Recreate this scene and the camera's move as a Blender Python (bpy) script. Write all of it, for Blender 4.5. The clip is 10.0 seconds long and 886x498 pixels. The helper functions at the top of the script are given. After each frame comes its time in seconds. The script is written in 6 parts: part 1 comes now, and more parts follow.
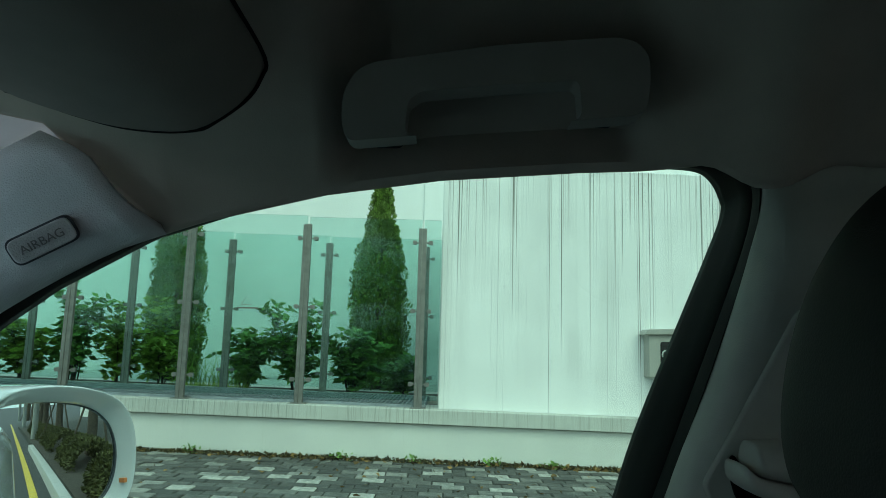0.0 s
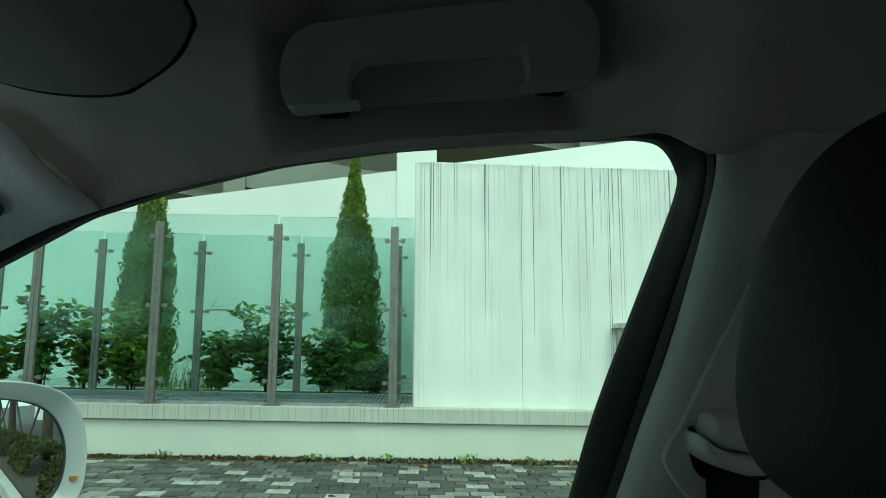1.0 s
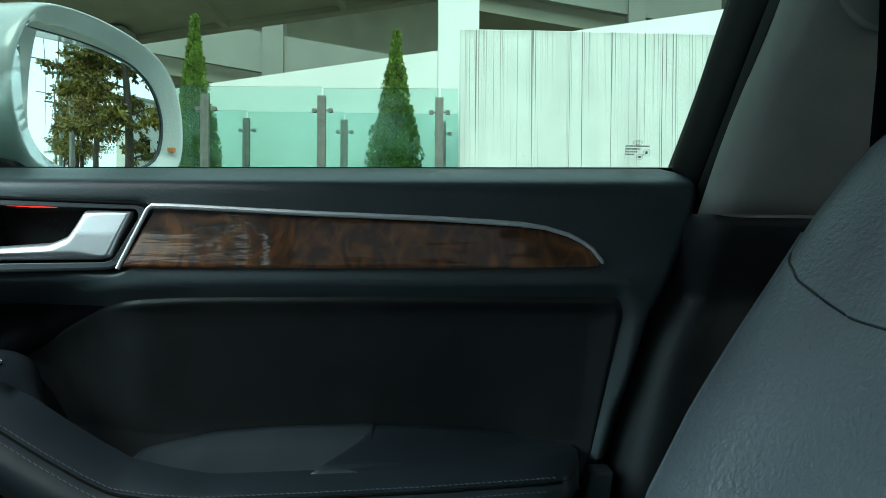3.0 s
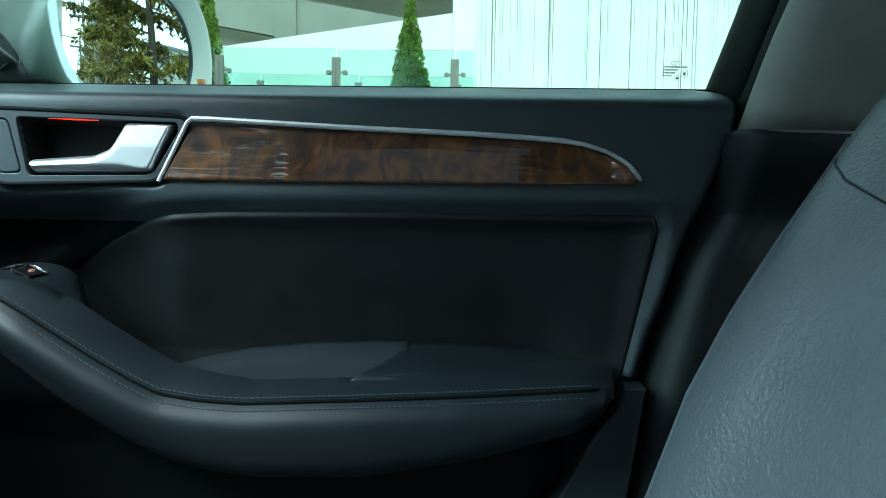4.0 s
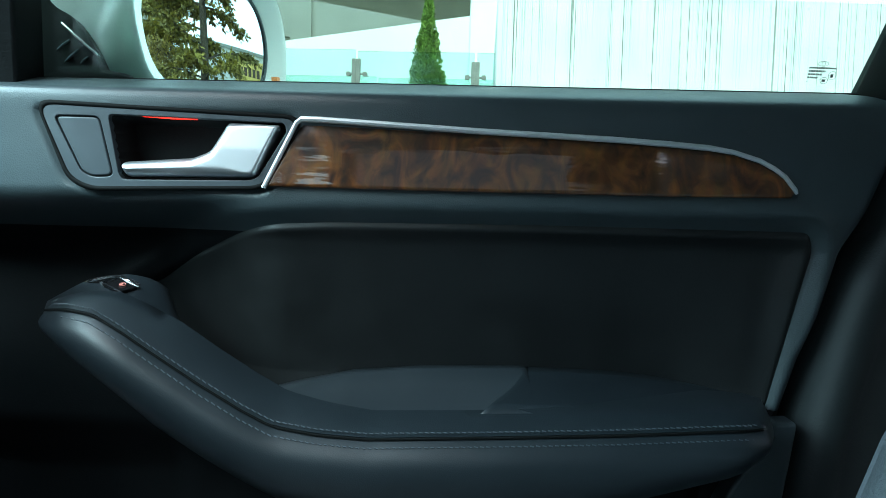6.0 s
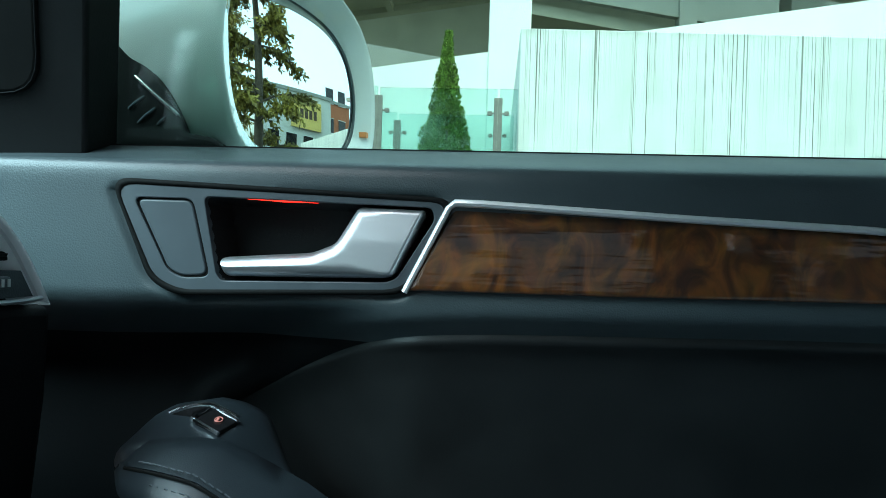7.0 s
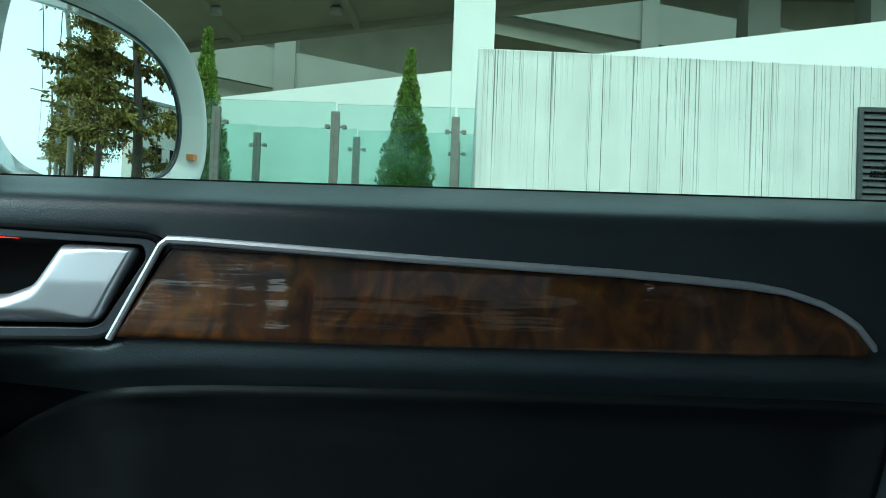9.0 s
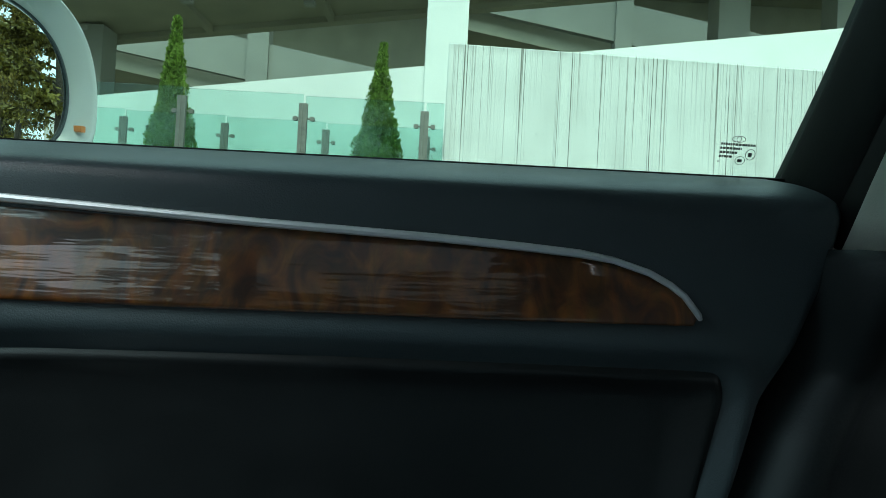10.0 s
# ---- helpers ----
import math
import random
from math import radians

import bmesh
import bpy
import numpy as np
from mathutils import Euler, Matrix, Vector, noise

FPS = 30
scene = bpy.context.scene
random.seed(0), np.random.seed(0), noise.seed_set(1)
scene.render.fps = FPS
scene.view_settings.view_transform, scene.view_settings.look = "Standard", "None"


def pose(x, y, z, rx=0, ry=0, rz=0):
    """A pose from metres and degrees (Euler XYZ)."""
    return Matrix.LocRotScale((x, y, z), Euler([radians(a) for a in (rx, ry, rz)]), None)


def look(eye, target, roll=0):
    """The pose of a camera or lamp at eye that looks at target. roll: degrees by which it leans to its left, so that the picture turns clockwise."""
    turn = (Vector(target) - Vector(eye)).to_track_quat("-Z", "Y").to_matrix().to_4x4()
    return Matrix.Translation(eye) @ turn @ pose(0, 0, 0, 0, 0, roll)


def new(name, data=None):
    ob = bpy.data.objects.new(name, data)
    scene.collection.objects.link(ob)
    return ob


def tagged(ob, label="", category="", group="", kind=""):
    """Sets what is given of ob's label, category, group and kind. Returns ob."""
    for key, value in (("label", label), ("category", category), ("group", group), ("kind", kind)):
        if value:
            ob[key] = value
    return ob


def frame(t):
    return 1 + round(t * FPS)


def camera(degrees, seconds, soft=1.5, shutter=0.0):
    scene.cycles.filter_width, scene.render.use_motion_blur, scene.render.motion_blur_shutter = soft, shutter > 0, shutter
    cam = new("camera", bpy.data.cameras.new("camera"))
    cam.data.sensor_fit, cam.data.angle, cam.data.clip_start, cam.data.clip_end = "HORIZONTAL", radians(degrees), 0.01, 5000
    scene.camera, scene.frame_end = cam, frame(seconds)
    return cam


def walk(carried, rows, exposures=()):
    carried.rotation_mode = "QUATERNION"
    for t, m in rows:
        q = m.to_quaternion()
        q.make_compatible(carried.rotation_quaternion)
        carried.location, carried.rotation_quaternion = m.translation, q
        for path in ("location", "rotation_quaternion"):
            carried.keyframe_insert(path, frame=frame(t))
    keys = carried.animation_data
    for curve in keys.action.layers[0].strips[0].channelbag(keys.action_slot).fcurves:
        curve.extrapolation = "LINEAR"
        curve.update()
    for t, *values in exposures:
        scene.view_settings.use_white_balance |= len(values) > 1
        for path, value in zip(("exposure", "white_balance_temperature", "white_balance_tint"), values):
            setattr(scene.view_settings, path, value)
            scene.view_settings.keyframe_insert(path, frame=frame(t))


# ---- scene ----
cam = camera(66.5, 10.0, 0.8)
PATH = [
    (0, (0.112, 0.015, 1.273), (0.089, 1.995, 1.552), 1.6),
    (0.5, (0.135, 0.021, 1.279), (0.185, 1.999, 1.573), 0.7),
    (1, (0.13, 0.034, 1.256), (0.184, 2.014, 1.535), 0.3),
    (1.5, (0.115, 0.046, 1.196), (0.163, 2.027, 1.473), -0.6),
    (2, (0.1, 0.063, 1.128), (0.122, 2.05, 1.353), -0.7),
    (2.5, (0.084, 0.078, 1.047), (0.076, 2.075, 1.166), -0.2),
    (3, (0.061, 0.082, 0.982), (0.005, 2.081, 0.964), 0.5),
    (3.2, (0.055, 0.079, 0.965), (-0.016, 2.077, 0.903), 0.7),
    (4.3, (0.034, 0.077, 0.936), (-0.058, 2.071, 0.817), 0.9),
    (4.5, (0.027, 0.081, 0.932), (-0.067, 2.075, 0.804), 0.9),
    (5, (0.015, 0.083, 0.92), (-0.092, 2.075, 0.767), 1.1),
    (5.2, (0.01, 0.084, 0.919), (-0.102, 2.075, 0.766), 1.2),
    (6.3, (-0.086, 0.159, 0.963), (-0.212, 2.154, 0.897), 2.0),
    (6.5, (-0.111, 0.185, 0.975), (-0.246, 2.18, 0.937), 2.2),
    (7, (-0.16, 0.237, 0.986), (-0.316, 2.231, 0.975), 1.8),
    (7.5, (-0.201, 0.261, 0.988), (-0.417, 2.249, 0.999), 1.3),
    (7.8, (-0.218, 0.272, 0.9894), (-0.449, 2.259, 0.9906), 1.4),
    (8, (-0.213, 0.269, 0.989), (-0.44, 2.256, 0.993), 1.4),
    (8.5, (-0.139, 0.271, 0.993), (-0.308, 2.264, 1.005), 2.1),
    (9, (-0.036, 0.278, 1.003), (-0.103, 2.277, 1.045), 2.2),
    (9.5, (0.027, 0.282, 1.003), (0.038, 2.281, 1.056), 2.9),
    (10, (0.039, 0.283, 0.99), (0.048, 2.282, 1.025), 3.0),
]
EXPOSURES = [(0, -0.02, 6550, 10), (0.6, 0.15, 6800, 10), (1.3, 0.15, 6950, 10), (2, 0.02, 7000, 9), (2.5, 0.1, 6900, 9), (3, 0.38, 6600, 9), (4.5, 1.0, 6100, 5), (5, 1.12, 6050, 4), (6.5, 0.88, 6150, 10), (7, 0.66, 6150, 8), (8, 0.48, 6200, 9), (9, 0.24, 6350, 9), (10, 0.25, 6600, 9)]
walk(cam, [(t, look(eye, target, roll)) for t, eye, target, roll in PATH], EXPOSURES)

# ---- light ----
world = bpy.data.worlds.new("sky")
scene.world = world
world.use_nodes = True
wn = world.node_tree
sky = wn.nodes.new("ShaderNodeTexSky")
sky.sky_type, sky.sun_disc = "NISHITA", False
sky.sun_elevation, sky.sun_rotation = radians(48), radians(150)
sky.air_density, sky.dust_density, sky.ozone_density = 1.0, 4.0, 1.0
soft = wn.nodes.new("ShaderNodeMix")
soft.data_type = "RGBA"
soft.inputs["Factor"].default_value = 0.6
soft.inputs["B"].default_value = (5.0, 5.7, 6.6, 1)
wn.links.new(sky.outputs["Color"], soft.inputs["A"])
wn.links.new(soft.outputs["Result"], wn.nodes["Background"].inputs["Color"])
wn.nodes["Background"].inputs["Strength"].default_value = 0.33
sun = new("sun", bpy.data.lights.new("sun", "SUN"))
sun.data.energy, sun.data.angle, sun.data.color = 0.6, radians(20), (1.0, 0.96, 0.9)
sun.matrix_world = look((-6, -14, 20), (0, 3, 0))

# area lamp added at the windscreen to brighten the front of the cabin
bay = new("windscreen_fill_lamp", bpy.data.lights.new("windscreen_fill_lamp", "AREA"))
bay.data.shape, bay.data.size, bay.data.size_y = "RECTANGLE", 0.62, 0.42
bay.data.energy, bay.data.color, bay.data.spread = 9.0, (0.64, 1.0, 1.04), radians(130)
bay.matrix_world = look((-0.66, 0.17, 1.21), (-0.5, 0.2, 0.3))

# ---- materials ----


def mat(name, color, rough=0.6, metal=0.0, coat=0.0, spec=0.5, vary=0.15, scale=8.0, bump=0.0, bscale=300.0, cells=False, random=0.0, stretch=(1, 1, 1), trans=0.0):
    m = bpy.data.materials.new(name)
    m.use_nodes = True
    nt = m.node_tree
    b = nt.nodes["Principled BSDF"]
    b.inputs["Roughness"].default_value, b.inputs["Metallic"].default_value = rough, metal
    b.inputs["Coat Weight"].default_value, b.inputs["Coat Roughness"].default_value = coat, 0.04
    b.inputs["Specular IOR Level"].default_value = spec
    b.inputs["Transmission Weight"].default_value = trans
    tc = nt.nodes.new("ShaderNodeTexCoord")
    mp = nt.nodes.new("ShaderNodeMapping")
    mp.inputs["Scale"].default_value = stretch
    nt.links.new(tc.outputs["Object"], mp.inputs["Vector"])
    n1 = nt.nodes.new("ShaderNodeTexNoise")
    n1.inputs["Scale"].default_value, n1.inputs["Detail"].default_value = scale, 6
    nt.links.new(mp.outputs["Vector"], n1.inputs["Vector"])
    ramp = nt.nodes.new("ShaderNodeValToRGB")
    lo, hi = [max(0.0, c * (1 - vary)) for c in color], [c * (1 + vary) for c in color]
    ramp.color_ramp.elements[0].color, ramp.color_ramp.elements[1].color = (*lo, 1), (*hi, 1)
    ramp.color_ramp.elements[0].position, ramp.color_ramp.elements[1].position = 0.3, 0.7
    nt.links.new(n1.outputs["Fac"], ramp.inputs["Fac"])
    out = ramp.outputs["Color"]
    if random:
        oi = nt.nodes.new("ShaderNodeObjectInfo")
        gi = nt.nodes.new("ShaderNodeNewGeometry")
        ad = nt.nodes.new("ShaderNodeMath")
        ad.operation = "ADD"
        nt.links.new(oi.outputs["Random"], ad.inputs[0])
        nt.links.new(gi.outputs["Random Per Island"], ad.inputs[1])
        fr = nt.nodes.new("ShaderNodeMath")
        fr.operation = "FRACT"
        nt.links.new(ad.outputs[0], fr.inputs[0])
        mr = nt.nodes.new("ShaderNodeMapRange")
        mr.inputs["To Min"].default_value, mr.inputs["To Max"].default_value = 1 - random, 1 + random
        nt.links.new(fr.outputs[0], mr.inputs["Value"])
        mx = nt.nodes.new("ShaderNodeVectorMath")
        mx.operation = "SCALE"
        nt.links.new(out, mx.inputs[0])
        nt.links.new(mr.outputs["Result"], mx.inputs["Scale"])
        out = mx.outputs["Vector"]
    nt.links.new(out, b.inputs["Base Color"])
    if bump:
        if cells:
            n2 = nt.nodes.new("ShaderNodeTexVoronoi")
            n2.feature = "DISTANCE_TO_EDGE"
            sig = n2.outputs["Distance"]
            sm = nt.nodes.new("ShaderNodeMapRange")
            sm.inputs["From Max"].default_value = 0.25
            nt.links.new(sig, sm.inputs["Value"])
            wob = nt.nodes.new("ShaderNodeTexNoise")
            wob.inputs["Scale"].default_value = bscale * 0.7
            nt.links.new(mp.outputs["Vector"], wob.inputs["Vector"])
            av = nt.nodes.new("ShaderNodeVectorMath")
            av.operation = "MULTIPLY_ADD"
            av.inputs[1].default_value = (0.9 / bscale,) * 3
            nt.links.new(wob.outputs["Color"], av.inputs[0])
            nt.links.new(mp.outputs["Vector"], av.inputs[2])
            nt.links.new(av.outputs["Vector"], n2.inputs["Vector"])
            sig = sm.outputs["Result"]
        else:
            n2 = nt.nodes.new("ShaderNodeTexNoise")
            n2.inputs["Detail"].default_value = 4
            nt.links.new(mp.outputs["Vector"], n2.inputs["Vector"])
            sig = n2.outputs["Fac"]
        n2.inputs["Scale"].default_value = bscale
        bp = nt.nodes.new("ShaderNodeBump")
        bp.inputs["Strength"].default_value, bp.inputs["Distance"].default_value = bump, 0.5 / bscale
        nt.links.new(sig, bp.inputs["Height"])
        nt.links.new(bp.outputs["Normal"], b.inputs["Normal"])
    # gloss worn unevenly
    rr = nt.nodes.new("ShaderNodeMapRange")
    rr.inputs["To Min"].default_value, rr.inputs["To Max"].default_value = max(0.0, rough - 0.06), min(1.0, rough + 0.06)
    if rough > 0.12:
        nt.links.new(n1.outputs["Fac"], rr.inputs["Value"])
        nt.links.new(rr.outputs["Result"], b.inputs["Roughness"])
    return m


def pane_mat(name, tint, gloss=0.9, ior=1.5):
    m = bpy.data.materials.new(name)
    m.use_nodes = True
    nt = m.node_tree
    nt.nodes.remove(nt.nodes["Principled BSDF"])
    tr = nt.nodes.new("ShaderNodeBsdfTransparent")
    tr.inputs["Color"].default_value = (*tint, 1)
    gl = nt.nodes.new("ShaderNodeBsdfGlossy")
    gl.inputs["Roughness"].default_value = 0.005
    gl.inputs["Color"].default_value = (gloss,) * 3 + (1,)
    fr = nt.nodes.new("ShaderNodeFresnel")
    fr.inputs["IOR"].default_value = ior
    mx = nt.nodes.new("ShaderNodeMixShader")
    nt.links.new(fr.outputs["Fac"], mx.inputs["Fac"])
    nt.links.new(tr.outputs["BSDF"], mx.inputs[1])
    nt.links.new(gl.outputs["BSDF"], mx.inputs[2])
    nt.links.new(mx.outputs["Shader"], nt.nodes["Material Output"].inputs["Surface"])
    return m


def glow_mat(name, color, strength):
    m = mat(name, color, 0.4)
    b = m.node_tree.nodes["Principled BSDF"]
    b.inputs["Emission Color"].default_value = (*color, 1)
    b.inputs["Emission Strength"].default_value = strength
    return m


def wood_mat():
    m = mat("walnut_burl", (0.11, 0.045, 0.018), 0.28, coat=0.0, vary=0.1, scale=5)
    nt = m.node_tree
    b = nt.nodes["Principled BSDF"]
    tc = nt.nodes.new("ShaderNodeTexCoord")
    mp = nt.nodes.new("ShaderNodeMapping")
    mp.inputs["Scale"].default_value = (1.0, 1, 0.7)
    nt.links.new(tc.outputs["Object"], mp.inputs["Vector"])
    big = nt.nodes.new("ShaderNodeTexNoise")
    big.inputs["Scale"].default_value, big.inputs["Detail"].default_value, big.inputs["Distortion"].default_value = 46, 10, 1.7
    nt.links.new(mp.outputs["Vector"], big.inputs["Vector"])
    ramp = nt.nodes.new("ShaderNodeValToRGB")
    e = ramp.color_ramp.elements
    e[0].position, e[0].color = 0.34, (0.026, 0.0078, 0.002, 1)
    e[1].position, e[1].color = 0.74, (0.25, 0.085, 0.013, 1)
    k = e.new(0.5)
    k.color = (0.088, 0.028, 0.005, 1)
    nt.links.new(big.outputs["Fac"], ramp.inputs["Fac"])
    fine = nt.nodes.new("ShaderNodeTexNoise")
    fine.inputs["Scale"].default_value, fine.inputs["Detail"].default_value = 160, 5
    mp2 = nt.nodes.new("ShaderNodeMapping")
    mp2.inputs["Scale"].default_value = (1, 1, 0.25)
    nt.links.new(tc.outputs["Object"], mp2.inputs["Vector"])
    nt.links.new(mp2.outputs["Vector"], fine.inputs["Vector"])
    mx = nt.nodes.new("ShaderNodeMix")
    mx.data_type, mx.blend_type = "RGBA", "OVERLAY"
    mx.inputs["Factor"].default_value = 0.35
    nt.links.new(ramp.outputs["Color"], mx.inputs["A"])
    nt.links.new(fine.outputs["Color"], mx.inputs["B"])
    for l in list(b.inputs["Base Color"].links) + list(b.inputs["Roughness"].links):
        nt.links.remove(l)
    nt.links.new(mx.outputs["Result"], b.inputs["Base Color"])
    b.inputs["Roughness"].default_value = 0.35
    b.inputs["Coat Weight"].default_value, b.inputs["Coat Roughness"].default_value = 1.0, 0.03
    b.inputs["Coat IOR"].default_value = 1.6
    wv = nt.nodes.new("ShaderNodeTexNoise")
    wv.inputs["Scale"].default_value, wv.inputs["Detail"].default_value = 1, 3
    mp3 = nt.nodes.new("ShaderNodeMapping")
    mp3.inputs["Scale"].default_value = (10, 10, 120)
    nt.links.new(tc.outputs["Object"], mp3.inputs["Vector"])
    nt.links.new(mp3.outputs["Vector"], wv.inputs["Vector"])
    bp = nt.nodes.new("ShaderNodeBump")
    bp.inputs["Strength"].default_value, bp.inputs["Distance"].default_value = 0.12, 0.003
    nt.links.new(wv.outputs["Fac"], bp.inputs["Height"])
    nt.links.new(bp.outputs["Normal"], b.inputs["Coat Normal"])
    return m


def streaked(name, color, amount, top=3.2, reach=1.0, dense=0.0):
    """White render with rain streaks that run down from the top edge."""
    m = mat(name, color, 0.85, vary=0.05, scale=2.5, bump=0.14, bscale=38)
    nt = m.node_tree
    b = nt.nodes["Principled BSDF"]
    base = b.inputs["Base Color"].links[0].from_socket
    geo = nt.nodes.new("ShaderNodeTexCoord")

    def band(sx, sz, lo, hi, seed):
        mp = nt.nodes.new("ShaderNodeMapping")
        mp.inputs["Scale"].default_value = (sx, 0, sz)
        mp.inputs["Location"].default_value = (seed, seed, seed)
        nt.links.new(geo.outputs["Object"], mp.inputs["Vector"])
        n = nt.nodes.new("ShaderNodeTexNoise")
        n.inputs["Scale"].default_value, n.inputs["Detail"].default_value = 1, 3
        nt.links.new(mp.outputs["Vector"], n.inputs["Vector"])
        r = nt.nodes.new("ShaderNodeMapRange")
        r.inputs["From Min"].default_value, r.inputs["From Max"].default_value = lo, hi
        nt.links.new(n.outputs["Fac"], r.inputs["Value"])
        return r.outputs["Result"]

    def times(a, c):
        k = nt.nodes.new("ShaderNodeMath")
        k.operation = "MULTIPLY"
        nt.links.new(a, k.inputs[0])
        if isinstance(c, float):
            k.inputs[1].default_value = c
        else:
            nt.links.new(c, k.inputs[1])
        return k.outputs[0]

    sep = nt.nodes.new("ShaderNodeSeparateXYZ")
    nt.links.new(geo.outputs["Object"], sep.inputs[0])

    def run(sx, lo, hi, longest, seed):
        """Streaks of uneven length below the top edge."""
        down = nt.nodes.new("ShaderNodeMapRange")
        down.inputs["From Min"].default_value, down.inputs["From Max"].default_value = top, top - longest * reach
        nt.links.new(sep.outputs["Z"], down.inputs["Value"])
        gap = nt.nodes.new("ShaderNodeMath")
        gap.operation = "SUBTRACT"
        nt.links.new(band(sx * 0.55, 0, 0.42, 0.62, seed + 4.0), gap.inputs[0])
        nt.links.new(down.outputs["Result"], gap.inputs[1])
        fade = nt.nodes.new("ShaderNodeMapRange")
        fade.inputs["From Min"].default_value, fade.inputs["From Max"].default_value = -0.15, 0.35
        nt.links.new(gap.outputs[0], fade.inputs["Value"])
        return times(band(sx, 0.12, lo, hi, seed), fade.outputs["Result"])

    mx1 = nt.nodes.new("ShaderNodeMath")
    mx1.operation = "MAXIMUM"
    nt.links.new(run(56, 0.6 - dense, 0.64 - dense, 7.5, 3.0), mx1.inputs[0])
    nt.links.new(run(84, 0.585 - dense, 0.65 - dense, 2.2, 11.0), mx1.inputs[1])
    lines = times(mx1.outputs[0], band(2.3, 0.05, 0.37 - dense, 0.5 - dense, 21.0))
    wide = times(band(5, 0.3, 0.42, 0.75, 5.0), band(0.8, 1.2, 0.35, 0.7, 2.0))
    dots = times(band(30, 24, 0.645, 0.72, 7.0), 0.42)
    f1 = nt.nodes.new("ShaderNodeMath")
    f1.operation = "MAXIMUM"
    nt.links.new(times(lines, amount), f1.inputs[0])
    nt.links.new(times(wide, amount * 0.32), f1.inputs[1])
    f2 = nt.nodes.new("ShaderNodeMath")
    f2.operation = "MAXIMUM"
    nt.links.new(f1.outputs[0], f2.inputs[0])
    # grime along the top edge, and pits
    lip = nt.nodes.new("ShaderNodeMapRange")
    lip.inputs["From Min"].default_value, lip.inputs["From Max"].default_value = top - 0.02 - 0.1 * reach, top + 0.01
    nt.links.new(sep.outputs["Z"], lip.inputs["Value"])
    edge = times(times(lip.outputs["Result"], band(9, 3, 0.3, 0.62, 15.0)), 0.5 * amount)
    f3 = nt.nodes.new("ShaderNodeMath")
    f3.operation = "MAXIMUM"
    nt.links.new(edge, f3.inputs[0])
    nt.links.new(dots, f3.inputs[1])
    nt.links.new(f3.outputs[0], f2.inputs[1])
    mx = nt.nodes.new("ShaderNodeMix")
    mx.data_type = "RGBA"
    mx.inputs["B"].default_value = (0.16, 0.15, 0.13, 1)
    nt.links.new(f2.outputs[0], mx.inputs["Factor"])
    nt.links.new(base, mx.inputs["A"])
    nt.links.new(mx.outputs["Result"], b.inputs["Base Color"])
    return m


M_PLASTIC = mat("grained_black_plastic", (0.054, 0.072, 0.079), 0.38, vary=0.06, scale=30, bump=0.12, bscale=620, cells=True)
# near-black; on the lower door it puts shade into the panel's colour
M_LOWER = mat("black_and_shaded_plastic", (0.006, 0.007, 0.008), 0.6, vary=0.1, scale=30, bump=0.15, bscale=650, spec=0.18)
M_INSERT = mat("black_leather", (0.0125, 0.014, 0.0145), 0.46, vary=0.2, scale=25, bump=0.1, bscale=900, cells=True, spec=0.45)
M_ARM = mat("soft_black_leather", (0.014, 0.0195, 0.024), 0.42, vary=0.12, scale=20, bump=0.08, bscale=900, cells=True)
M_SEAT = mat("blue_grey_leather", (0.118, 0.138, 0.152), 0.4, vary=0.08, scale=12, bump=0.75, bscale=330)
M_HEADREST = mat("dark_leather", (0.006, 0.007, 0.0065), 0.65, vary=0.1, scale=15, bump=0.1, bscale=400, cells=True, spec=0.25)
M_SURROUND = mat("satin_grey_plastic", (0.066, 0.08, 0.092), 0.4, vary=0.06, scale=40)
M_GLOSSBLACK = mat("gloss_black_plastic", (0.012, 0.012, 0.013), 0.18, vary=0.1)
M_RUBBER = mat("black_rubber", (0.006, 0.0065, 0.0065), 0.7, vary=0.2, scale=40, spec=0.12)
M_FRAME = mat("satin_black_moulding", (0.007, 0.0076, 0.0076), 0.65, vary=0.1, scale=30, bump=0.1, bscale=600, spec=0.14)
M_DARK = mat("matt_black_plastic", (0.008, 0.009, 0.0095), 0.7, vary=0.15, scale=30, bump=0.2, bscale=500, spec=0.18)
M_TRIM = mat("grained_dark_trim", (0.022, 0.027, 0.028), 0.58, vary=0.08, scale=30, bump=0.2, bscale=500, spec=0.4)
M_LINER = mat("headliner_fabric", (0.39, 0.36, 0.3), 0.95, vary=0.06, scale=25, bump=0.4, bscale=900, spec=0.15)
M_PILLAR = mat("grey_fabric_trim", (0.44, 0.46, 0.4), 0.85, vary=0.06, scale=30, bump=0.35, bscale=900, spec=0.25)
M_APILLAR = mat("grey_grained_trim", (0.72, 0.73, 0.73), 0.7, vary=0.05, scale=30, bump=0.3, bscale=500, cells=True, spec=0.3)
M_CHROME = mat("polished_aluminium", (0.86, 0.87, 0.9), 0.2, metal=1.0, vary=0.04)
M_SATIN = mat("satin_aluminium", (0.85, 0.86, 0.88), 0.42, metal=1.0, vary=0.01, scale=3)
# near-white without metal: the chrome's bright reflection is put into the colour
M_SILVER = mat("chrome_reflection_white", (0.92, 0.93, 0.94), 0.22, metal=0.0, coat=1.0, spec=0.9, vary=0.02)
M_STRIP = mat("brushed_bright_strip", (0.93, 0.94, 0.95), 0.55, metal=0.75, vary=0.02)
M_WOOD = wood_mat()
M_PAINT = mat("white_car_paint", (0.72, 0.74, 0.74), 0.25, coat=1.0, vary=0.02)
M_MIRROR = mat("silvered_mirror", (0.9, 0.92, 0.92), 0.0, metal=1.0, vary=0.01)
M_CARGLASS = pane_mat("tinted_window_glass", (0.72, 0.9, 0.82), 0.9, 1.35)
